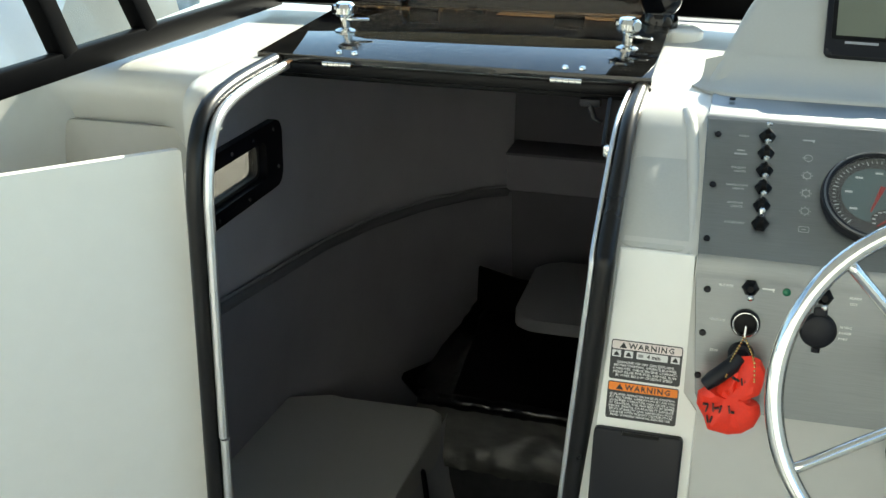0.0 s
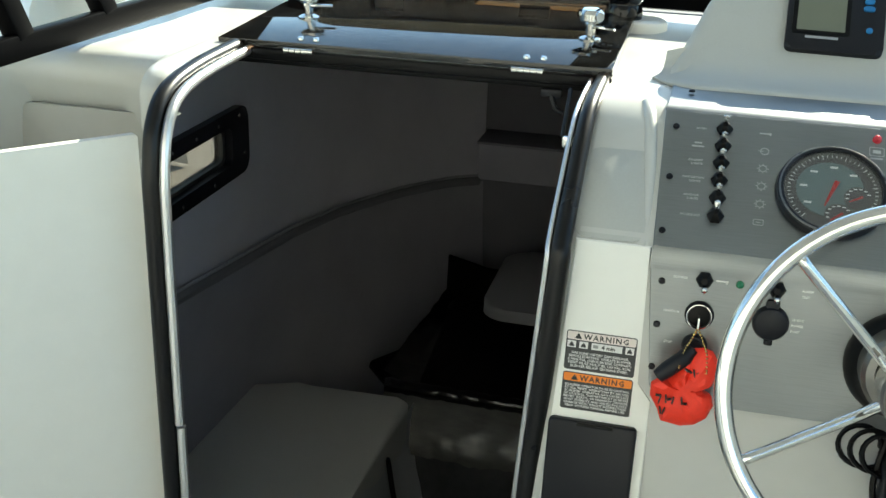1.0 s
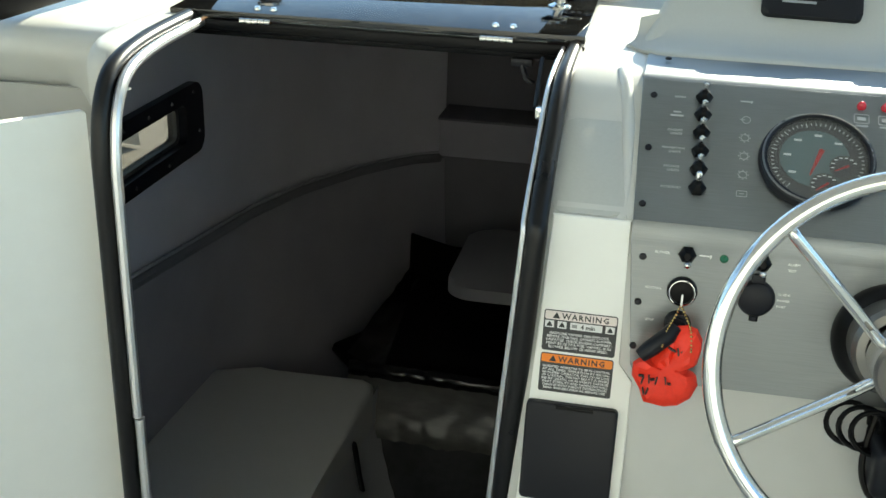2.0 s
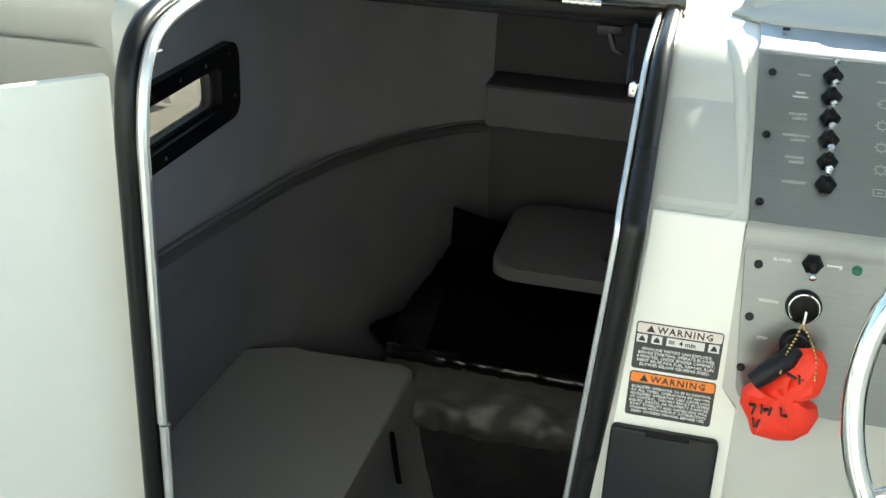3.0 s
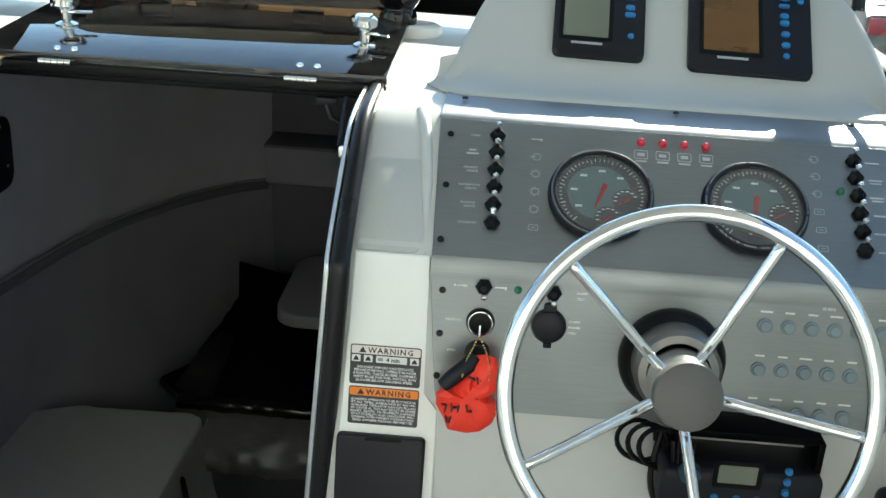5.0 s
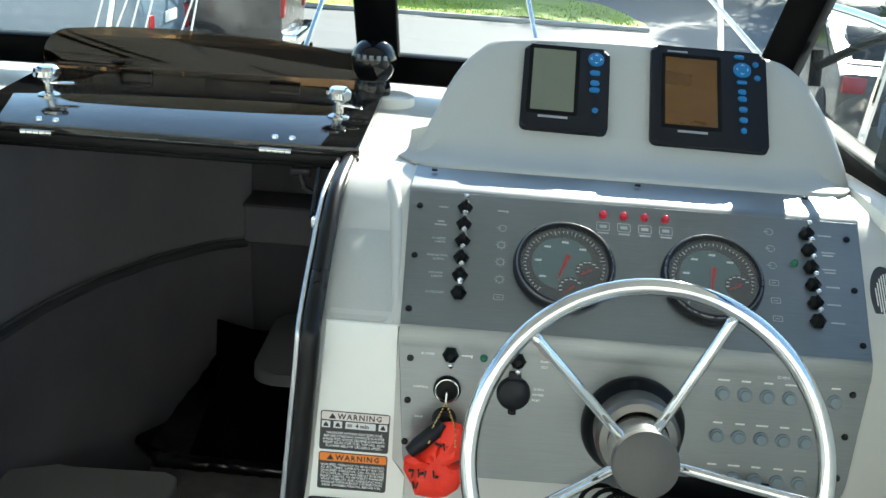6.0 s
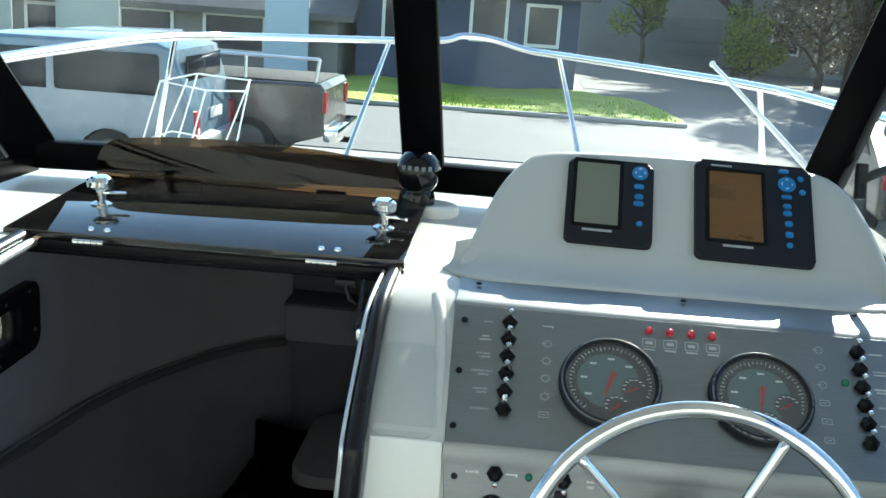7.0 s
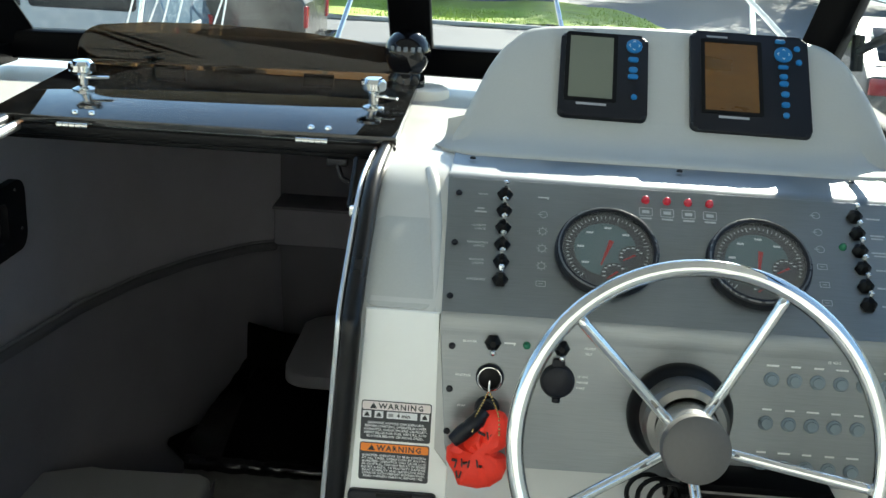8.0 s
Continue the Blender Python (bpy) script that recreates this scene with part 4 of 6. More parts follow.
def icon(m, kind):
    """A small engraved white pictogram: outlines only."""
    bm = bmesh.new()
    if kind == "sun":
        plate(bm, circle(0, 0, 0.0048, 16), circle(0, 0, 0.0040, 16), 0.0003, m)
        for k in range(8):
            a = radians(45 * k)
            box(bm, (0.0060 * math.cos(a), 0.0060 * math.sin(a), 0.00015), (0.0012, 0.0012, 0.0003), m @ Matrix.Identity(4))
    elif kind == "box":
        plate(bm, rounded(-0.006, -0.004, 0.006, 0.004, 0.001, 2), rounded(-0.0053, -0.0033, 0.0053, 0.0033, 0.0008, 2), 0.0003, m)
        box(bm, (0, 0, 0.00015), (0.005, 0.0008, 0.0003), m)
    elif kind == "horn":
        box(bm, (0, 0.001, 0.00015), (0.014, 0.0018, 0.0003), m)
        box(bm, (0.0055, 0.0003, 0.00015), (0.0016, 0.0042, 0.0003), m)
    else:
        plate(bm, circle(0.0005, 0, 0.0052, 14), circle(0.0005, 0, 0.0045, 14), 0.0003, m)
        box(bm, (-0.004, 0, 0.00015), (0.006, 0.0008, 0.0003), m)
    return bm


for i, k in enumerate(("horn", "round", "sun", "sun", "sun", "box")):
    part("pictogram", icon(UPT @ T((0.2545, 0.180 - 0.0255 * i, 0)), k), FADEDINK, dash)
for i, k in enumerate(("round", "round", "round", "box", "box", "box")):
    part("pictogram", icon(UPT @ T((0.595, 0.181 - 0.0255 * i, 0)), k), FADEDINK, dash)
part("pictogram", icon(LOT @ T((0.222, -0.031, 0)), "horn"), WHITEINK, dash)
for k in range(4):
    bm = bmesh.new()
    x = 0.383 + 0.0267 * k
    plate(bm, rounded(x - 0.0085, 0.163, x + 0.0085, 0.176, 0.0015, 2), rounded(x - 0.0077, 0.1638, x + 0.0077, 0.1752, 0.0012, 2), 0.0003, UPT)
    box(bm, (x, 0.1695, 0.00015), (0.009, 0.0045, 0.0003), UPT)
    box(bm, (x, 0.1595, 0.00015), (0.014, 0.0024, 0.0003), UPT)
    part("pictogram", bm, FADEDINK, dash)

# ---- steering wheel ----
WC, TILTW = Vector((0.419, 1.055, 0.968)), radians(20)
wheel = thing("steering_wheel", (0.427, 1.222, 0.93), "polished stainless five-spoke steering wheel", "steering wheel")
HUB = plane_at(WC + Vector((0, 0.017, -0.006)), (0, 0.21, 0.978), (-0.055, -0.976, 0.21))     # the column rises less steeply than the wheel leans
SW = plane_at(WC, (0, math.sin(TILTW), math.cos(TILTW)), (0, -math.cos(TILTW), math.sin(TILTW)))
bm = bmesh.new()
tube(bm, [SW @ Vector((0.1890 * math.cos(2 * math.pi * k / 96), 0.1890 * math.sin(2 * math.pi * k / 96), 0)) for k in range(96)], 0.0095, 16, closed=True)
part("rim", bm, CHROME, wheel, angle=180)
bm = bmesh.new()
lathe(bm, [(0.0, -0.060), (0.046, -0.060), (0.0490, -0.052), (0.0485, -0.012), (0.044, -0.006), (0.0355, -0.004), (0.0355, -0.01)], HUB @ T((0, 0.003, -0.060)), 40)
hub = part("hub", bm, FLANGE, wheel, "brushed steel hub flange")
bm = bmesh.new()
lathe(bm, [(0.0350, -0.090), (0.0350, 0.008), (0.0350, 0.012), (0.032, 0.014), (0, 0.015)], HUB, 40)
part("hub_sleeve", bm, SATIN, wheel, "bright satin steel sleeve")
bm = bmesh.new()
lathe(bm, [(0.0362, 0.000), (0.0366, 0.008), (0.0355, 0.0165), (0.030, 0.0190), (0, 0.0195)], SW @ T((0, 0, -0.018)), 40)
part("cap", bm, CAPGREY, wheel, "plain dark grey hub cap")
for k in range(5):
    a = radians(63.5 + 72 * k)
    c, s = math.cos(a), math.sin(a)
    bm = bmesh.new()
    tube(bm, spline([SW @ Vector((r * c, r * s, h)) for r, h in ((0.034, -0.048), (0.044, -0.044), (0.060, -0.037), (0.12, -0.018), (0.186, 0.0))], 4), 0.0062, 10)
    part("spoke", bm, CHROME, wheel, angle=180)
bm = bmesh.new()
CO = LO @ T((0.427, -0.100, 0.0075))
lathe(bm, [(0.062, 0), (0.0625, 0.008), (0.060, 0.016), (0.055, 0.024), (0.050, 0.030), (0.046, 0.060), (0, 0.060)], CO, 40)
part("column_boot", bm, RUBBER, wheel, "black rubber column boot")

# ---- instrument pod ----
pod = thing("instrument_pod", (0.43, 1.60, 1.166), "pale grey moulded instrument pod on the dash top", "instrument pod")
OUT = spline([(0.116, -0.068, 0), (0.124, -0.042, 0), (0.150, 0.030, 0), (0.172, 0.092, 0), (0.202, 0.140, 0), (0.250, 0.168, 0), (0.430, 0.176, 0), (0.625, 0.168, 0), (0.686, 0.140, 0), (0.718, 0.080, 0), (0.735, 0.025, 0), (0.746, -0.035, 0), (0.742, -0.062, 0)], 4)
OUT = [(p.x, p.y) for p in OUT]
bm = bmesh.new()
n = len(OUT)
rings = []
for scale_, off in ((0.86, 0.0), (0.955, 0.001), (0.985, -0.002), (1.0, -0.010), (1.0, -0.03)):
    rings.append([PODF @ Vector((0.43 + (x - 0.43) * scale_, -0.075 + (y + 0.075) * scale_, off)) for x, y in OUT])
rings.append([Vector((0.43 + (x - 0.43) * 0.99, PODF.translation.y + 0.697 * y + 0.06 + 0.10 * max(y, 0), max(1.166, 1.205 + 0.7168 * y - 0.05))) for x, y in OUT])
rings.append([Vector((0.43 + (x - 0.43) * 0.96, 1.80 + 0.02 * (1 - abs(x - 0.43) / 0.32), 1.170)) for x, y in OUT])
vs = [[bm.verts.new(p) for p in r] for r in rings]
for a, b in zip(vs, vs[1:]):
    for i in range(n - 1):
        bm.faces.new((a[i], a[i + 1], b[i + 1], b[i]))
bm.faces.new(vs[0])
part("shell", bm, GELGREY, pod, angle=50)
bm = bmesh.new()   # the foot flares aft over the steel ledge
rows = []
for i in range(33):
    k = i / 32
    x = 0.104 + (0.750 - 0.104) * k
    e = (1 - min(1, min(k, 1 - k) / 0.09)) ** 2
    sect = ((0.955, 1.5625, 1.2068), (0.958, 1.546, 1.1912), (0.963, 1.531, 1.1805), (0.972, 1.514, 1.1745), (0.985, 1.497, 1.1717), (0.995, 1.484, 1.1698), (1.0, 1.4785, 1.1675), (1.0, 1.4775, 1.1630))
    rows.append([(0.43 + (x - 0.43) * w, y + e * 0.055 * (j / 7) ** 0.6, max(z - 0.010 * e * (1 - j / 7), 1.163)) for j, (w, y, z) in enumerate(sect)])
grid(bm, rows)
part("lower_lip", bm, GELGREY, pod, angle=60)


def plotter(cx, cy, w, h, sx0, sx1, sy0, sy1, screen, keys, label):
    """A fish-finder or chart plotter flush on the pod face; cx, cy its middle on that face."""
    t = thing("fish_finder" if w < 0.14 else "chart_plotter", PODF @ Vector((cx, cy, 0)), label, "navigation display")
    m = PODF @ T((cx, cy - 0.004, -0.013)) @ Matrix.Rotation(radians(-1.0), 4, "Z")
    bm = bmesh.new()
    prism(bm, rounded(-w / 2, -h / 2, w / 2, h / 2, 0.010), 0.022, m, 0.006, 3)
    body = part("housing", bm, BLACK, t)
    bm = bmesh.new()
    plate(bm, rounded(sx0 - 0.006, sy0 - 0.006, sx1 + 0.006, sy1 + 0.006, 0.003, 2), rounded(sx0, sy0, sx1, sy1, 0.001, 2), 0.0012, m @ T((0, 0, 0.0216)))
    part("screen_bezel", bm, RUBBER, t)
    bm = bmesh.new()
    prism(bm, rounded(sx0, sy0, sx1, sy1, 0.001, 2), 0.0006, m @ T((0, 0, 0.0217)))
    part("screen", bm, screen, t)
    for kx, ky, kw, kh in keys:
        bm = bmesh.new()
        prism(bm, rounded(kx - kw / 2, ky - kh / 2, kx + kw / 2, ky + kh / 2, min(kw, kh) * 0.48, 4), 0.0035, m @ T((0, 0, 0.0215)), 0.001, 2)
        part("key", bm, BLUEKEY, t, "blue rubber key")
        if kw > 0.020 and kh > 0.020:
            bm = bmesh.new()
            for q in range(4):
                R = m @ T((kx, ky, 0.0252)) @ Matrix.Rotation(radians(90 * q), 4, "Z") @ T((kw * 0.33, 0, 0))
                box(bm, (0, 0.0012, 0), (0.0008, 0.0034, 0.0004), R @ Matrix.Rotation(radians(40), 4, "Z"))
                box(bm, (0, -0.0012, 0), (0.0008, 0.0034, 0.0004), R @ Matrix.Rotation(radians(-40), 4, "Z"))
            part("arrows", bm, WHITEINK, t)
    bm = bmesh.new()
    box(bm, ((sx0 + sx1) / 2 + 0.002, sy0 - 0.0105, 0.0222), (0.043, 0.0038, 0.0005), m)
    part("brand_bar", bm, mat("silver_ink", (0.36, 0.37, 0.39), 0.4), t)
    bm = bmesh.new()
    box(bm, (sx0 + 0.018, sy1 + 0.0105, 0.0222), (0.030, 0.0030, 0.0004), m)
    part("model_bar", bm, mat("dim_silver_ink", (0.30, 0.31, 0.33), 0.4), t)
    return t


AMBER = mat("amber_chart_screen", (0.120, 0.050, 0.005), 0.3, var=0.35, scale=9, grain=40, coat=0.3, stretch=(0.35, 1, 1))
plotter(0.3375, 0.0805, 0.127, 0.147, -0.050, 0.013, -0.042, 0.066, LCD,
        [(0.043, 0.053, 0.0235, 0.0235), (0.042, 0.029, 0.015, 0.008), (0.042, 0.011, 0.013, 0.009), (0.042, -0.001, 0.015, 0.008), (0.044, -0.036, 0.0085, 0.0085)],
        "small black fish finder with a grey screen and blue keys")
plotter(0.5470, 0.0820, 0.170, 0.172, -0.064, 0.012, -0.052, 0.066, AMBER,
        [(0.049, 0.052, 0.0260, 0.0260), (0.045, 0.075, 0.015, 0.006), (0.069, 0.064, 0.009, 0.009), (0.071, 0.040, 0.009, 0.009), (0.048, 0.030, 0.015, 0.006), (0.048, 0.013, 0.012, 0.009),
         (0.048, 0.001, 0.013, 0.009), (0.049, -0.017, 0.012, 0.009), (0.049, -0.035, 0.012, 0.009), (0.049, -0.053, 0.0090, 0.0090)],
        "large black chart plotter with an amber screen and blue keys")

# ---- warning labels on the post ----
def label_plate(v0, v1, head, stripe, lines, first):
    t = thing("warning_label", LO @ Vector((0.092, v0, 0.0042)), "black warning label with %s heading on the white post" % head, "label", "warning labels")
    m = LO @ T((0, 0, 0.0042))
    xa, xb = 0.0495, 0.1345
    bm = bmesh.new()
    prism(bm, rounded(xa, v0, xb, v1, 0.003, 3), 0.0004, m)
    part("backing", bm, LABELBLACK, t)
    bm = bmesh.new()
    hh = 0.0105
    prism(bm, rounded(xa + 0.0012, v1 - 0.001 - hh, xb - 0.0012, v1 - 0.0012, 0.002, 3), 0.0003, m @ T((0, 0, 0.0004)))
    part("heading_band", bm, stripe, t)
    part("lettering", letters("WARNING", 0.0098, m @ T((0.0975, v1 - 0.0098, 0.0009)), align="CENTER", spacing=1.22, bold=0.0002), BLACKINK, t)
    bm = bmesh.new()
    prism(bm, [(0.0595, v1 - 0.0098), (0.0685, v1 - 0.0098), (0.064, v1 - 0.0025)], 0.0003, m @ T((0, 0, 0.0008)))
    part("triangle", bm, BLACKINK, t)
    y = v1 - hh - 0.0050
    if first:
        for bx, bw in ((0.0565, 0.0105), (0.0710, 0.0105), (0.0990, 0.0370), (0.1265, 0.0105)):
            bm = bmesh.new()
            box(bm, (bx, y - 0.0018, 0.0006), (bw, 0.0085, 0.0003), m)
            pc = part("pictogram_patch", bm, WHITEINK, t)
            if bw > 0.02:
                part("lettering", letters("4 min", 0.0072, m @ T((0.1010, y - 0.0042, 0.0009)), align="CENTER", bold=0.0002), BLACKINK, t)
                bm = bmesh.new()
                box(bm, (0.0855, y - 0.0018, 0.0009), (0.006, 0.004, 0.0002), m)
                part("pictogram", bm, mat("grey_ink", (0.3, 0.3, 0.3), 0.5), t)
            else:
                bm = bmesh.new()
                prism(bm, [(bx - 0.0035, y - 0.0045), (bx + 0.0035, y - 0.0045), (bx + 0.002, y - 0.001), (bx, y + 0.0015), (bx - 0.002, y - 0.001)], 0.0002, m @ T((0, 0, 0.0008)))
                part("pictogram", bm, BLACKINK, t)
        y -= 0.0115
    step = (y - v0 - 0.002) / len(lines)
    for i, w in enumerate(lines):
        part("lettering", letters(w, step * 1.05, m @ T((0.092, y - step * (i + 0.55), 0.0006)), align="CENTER", bold=0.00008, width=min(0.079, 0.0019 * len(w) + 0.016)), WHITEINK, t)


label_plate(-0.1635, -0.1135, "a pale", LABELWHITE, ["GASOLINE VAPORS CAN EXPLODE.", "BEFORE STARTING, OPERATE BLOWER", "4 MINUTES, CHECK ENGINE COMPART-", "MENT BILGE FOR FUEL VAPORS, RUN", "BLOWER BELOW CRUISING SPEED."], True)
label_plate(-0.2145, -0.1665, "an orange", LABELORANGE, ["QUALIFIED OPERATOR TO BE IN CONTROL", "AT ALL TIMES. OPERATION BY AN UN-", "QUALIFIED OPERATOR CAN CAUSE LOSS", "OF CONTROL. THIS MAY RESULT IN SEVERE", "INJURY, DEATH, OR PROPERTY DAMAGE.", "BOAT STABILITY AND HANDLING WILL", "CHANGE WITH WEIGHT DISTRIBUTION.", "READ OWNERS MANUAL BEFORE USE."], False)

bm = bmesh.new()
flap = thing("storage_flap", LO @ Vector((0.095, -0.34, 0.004)), "black plastic flap cover on the white post", "flap")
prism(bm, rounded(0.038, -0.352, 0.146, -0.226, 0.006, 3), 0.010, LO @ T((0, 0, 0.004)), 0.003, 3)
part("cover", bm, BLACK, flap)
bm = bmesh.new()
box(bm, (0.095, -0.229, 0.014), (0.045, 0.004, 0.006), LO, 0.001)
part("catch", bm, RUBBER, flap)

# oval notice on the starboard side
oval = thing("oval_notice", (0.74, 1.31, 1.10), "black oval warning notice with pale text bars", "label")
OM = UP @ T((0.734, 0.098, 0.0006))
bm = bmesh.new()
prism(bm, [(0.019 * math.cos(2 * math.pi * k / 32), 0.046 * math.sin(2 * math.pi * k / 32)) for k in range(32)], 0.0006, OM)
part("backing", bm, LABELBLACK, oval)
OT = OM @ T((0, 0, 0.0009)) @ Matrix.Rotation(radians(-90), 4, "Z")
part("lettering", letters("WARNING", 0.0085, OT @ T((0.0, 0.0075, 0)), align="CENTER", bold=0.0002), LABELWHITE, oval)
bm = bmesh.new()
for k in range(6):
    box(bm, (0, 0.004 - 0.0031 * k, 0), (0.070 - 0.0035 * k * k * 0.5, 0.0016, 0.0003), OT)
part("text_bars", bm, WHITEINK, oval)

# ---- key float ----
fob = thing("key_float", (0.19, 1.17, 0.84), "orange-red foam key float with black marker writing", "key float")
FM = plane_at((0.192, 1.175, 0.881), (0, 0.10, 0.995), (0, -0.995, 0.10))
shape = [(0.008, 0.052), (0.019, 0.054), (0.029, 0.051), (0.036, 0.039), (0.036, 0.026), (0.034, 0.013), (0.024, 0.010), (0.021, 0.004), (0.025, -0.001), (0.034, -0.004), (0.037, -0.016), (0.031, -0.032), (0.018, -0.041), (0.003, -0.047), (-0.021, -0.042), (-0.026, -0.029), (-0.036, -0.013), (-0.036, 0.003), (-0.027, 0.011), (-0.017, 0.008), (-0.015, 0.019), (-0.006, 0.027), (0.000, 0.036)]
rnd = random.Random(8)
bm = bmesh.new()
rings = []
for scale_, h in ((0.30, -0.013), (0.70, -0.012), (0.90, -0.008), (1.0, 0.0), (0.95, 0.007), (0.84, 0.0115), (0.62, 0.0145), (0.32, 0.0135)):
    rings.append([bm.verts.new(FM @ Vector((0.004 + (x - 0.004) * scale_, y * scale_, h + (0.0035 * math.sin(170 * x + 60 * y) + 0.0016 * (rnd.random() - 0.5)) * (h > 0.003)))) for x, y in shape])
for lo_r, hi_r in zip(rings, rings[1:]):
    for k in range(len(shape)):
        j = (k + 1) % len(shape)
        bm.faces.new((lo_r[k], lo_r[j], hi_r[j], hi_r[k]))
bm.faces.new(rings[0][::-1])
bm.faces.new(rings[-1])
part("float", bm, RED, fob, angle=28)
for x, y, w, h, turn in ((-0.026, -0.006, 0.006, 0.0016, 0), (-0.024, -0.011, 0.0016, 0.009, -12), (-0.017, -0.009, 0.0016, 0.009, 5), (-0.013, -0.009, 0.0050, 0.0016, 20), (-0.009, -0.010, 0.0016, 0.008, -10), (0.001, -0.009, 0.0016, 0.008, 10), (0.005, -0.012, 0.0040, 0.0016, 0),
                         (-0.022, -0.024, 0.0016, 0.008, 14), (-0.018, -0.024, 0.0016, 0.008, -14), (0.004, 0.029, 0.009, 0.0018, -25), (0.011, 0.027, 0.0018, 0.008, 12), (0.016, 0.029, 0.006, 0.0016, 40)):
    bm = bmesh.new()
    box(bm, (0, 0, 0), (w, h, 0.0040), FM @ T((x, y, 0.0150)) @ Matrix.Rotation(radians(turn), 4, "Z"))
    part("marker_bar", bm, BLACKINK, fob)
bm = bmesh.new()
tube(bm, [(0.197, 1.180, 0.930), (0.190, 1.172, 0.923), (0.172, 1.165, 0.908), (0.163, 1.163, 0.899)], [0.0088, 0.0098, 0.0098, 0.0080], 12)
part("grip", bm, BLACK, fob, "black rubber key fob")
key_low = Vector((0.201, 1.196, 0.951))
for pts in ([key_low, (0.195, 1.180, 0.942), (0.188, 1.168, 0.930), (0.185, 1.160, 0.915)], [key_low, (0.208, 1.180, 0.943), (0.214, 1.168, 0.932), (0.216, 1.160, 0.913)]):
    bm = bmesh.new()
    for p in spline(pts, 5):
        bmesh.ops.create_icosphere(bm, subdivisions=1, radius=0.0016, matrix=T(p))
    part("bead_chain", bm, BRASS, fob, "brass bead chain")

# ---- radio below the dash ----
radio = thing("marine_radio", (0.52, 1.15, 0.74), "black marine radio on a bracket under the dash", "radio")
bm = bmesh.new()
box(bm, (0.513, 1.172, 0.803), (0.185, 0.08, 0.060), bevel=0.010, seg=3)
part("body", bm, BLACK, radio)
bm = bmesh.new()
box(bm, (0.520, 1.18, 0.868), (0.160, 0.05, 0.010), bevel=0.002)
box(bm, (0.440, 1.175, 0.845), (0.008, 0.05, 0.05), bevel=0.002)
box(bm, (0.600, 1.175, 0.845), (0.008, 0.05, 0.05), bevel=0.002)
part("bracket", bm, BLACKFRAME, radio)
bm = bmesh.new()
RF = plane_at((0.513, 1.1315, 0.823), (0, 0, 1), (0, -1, 0))
prism(bm, rounded(-0.030, -0.002, 0.014, 0.022, 0.002, 2), 0.001, RF)
part("display", bm, LCD, radio)
for x, z in ((-0.03, -0.022), (-0.005, -0.022), (0.018, -0.022), (0.048, 0.020), (0.048, 0.006), (0.048, -0.008), (0.048, -0.022)):
    bm = bmesh.new()
    lathe(bm, [(0.0045 if x > -0.06 else 0.010, 0), (0.0038 if x > -0.06 else 0.009, 0.004), (0, 0.0045)], RF @ T((x, z, 0)), 14)
    part("key", bm, BLUEKEY if x > -0.06 else BLACK, radio)
bm = bmesh.new()
plate(bm, rounded(-0.036, -0.008, 0.020, 0.028, 0.004, 3), rounded(-0.030, -0.002, 0.014, 0.022, 0.002, 3), 0.0016, RF)
part("display_bezel", bm, RUBBER, radio)
bm = bmesh.new()
lathe(bm, [(0.0125, 0), (0.0120, 0.010), (0.0105, 0.013), (0, 0.0135)], RF @ T((-0.063, 0.010, 0)), 24)
part("volume_knob", bm, mat("dark_teal_knob", (0.01, 0.045, 0.07), 0.35), radio, "dark teal volume knob")
mike = thing("radio_handset", (0.70, 1.12, 0.72), "black handset with blue keys hung under the dash", "handset")
bm = bmesh.new()
box(bm, (0.690, 1.12, 0.780), (0.060, 0.04, 0.11), bevel=0.014, seg=3)
part("body", bm, BLACK, mike)
for k in range(2):
    bm = bmesh.new()
    box(bm, (0.680 + 0.02 * k, 1.098, 0.805), (0.012, 0.006, 0.008), bevel=0.002)
    part("key", bm, BLUEKEY, mike)
cable = thing("coiled_cable", (0.40, 1.19, 0.80), "coiled black cable hanging under the dash", "cable")
bm = bmesh.new()
pts = []
for k in range(61):
    a = 2 * math.pi * k / 20
    pts.append((0.392 + 0.026 * math.cos(a) + 0.0006 * k, 1.185 - 0.0004 * k, 0.838 + 0.026 * math.sin(a)))
tube(bm, pts, 0.0032, 6)
part("coil", bm, RUBBER, cable)
bm = bmesh.new()
tube(bm, spline([(0.425, 1.19, 0.85), (0.415, 1.17, 0.80), (0.425, 1.16, 0.765), (0.45, 1.15, 0.75), (0.47, 1.14, 0.70), (0.46, 1.13, 0.60)], 5), 0.0035, 6)
part("lead", bm, RUBBER, cable)
bm = bmesh.new()
for k in range(5):
    tube(bm, [(0.432 + 0.006 * k, 1.15, 0.86), (0.436 + 0.004 * k, 1.142, 0.80), (0.434 + 0.005 * k, 1.14, 0.70)], 0.003, 6)
part("loom", bm, RUBBER, cable)


# ---- windscreen ----
def bar(bm, a, b, w, d, up=(0, 0, 1)):
    """A flat bar from a to b, w across and d deep towards up."""
    a, b, up = Vector(a), Vector(b), Vector(up)
    y = (b - a).normalized()
    x = y.cross(up).normalized()
    z = x.cross(y)
    m = Matrix((x, y, z)).transposed().to_4x4()
    m.translation = (a + b) / 2
    return box(bm, (0, 0, 0), (w, (b - a).length, d), m, min(w, d) * 0.18, 2)


screen = thing("windscreen", (0.03, 1.87, 1.19), "clear glass windscreen in a black aluminium frame", "windscreen", kind="structure")
BL, BC, BR = Vector((-0.655, 1.862, 1.222)), Vector((0.036, 1.905, 1.228)), Vector((0.692, 1.850, 1.232))
TL, TC, TR = Vector((-0.86, 1.63, 1.72)), Vector((0.000, 1.70, 1.75)), Vector((0.770, 1.62, 1.74))
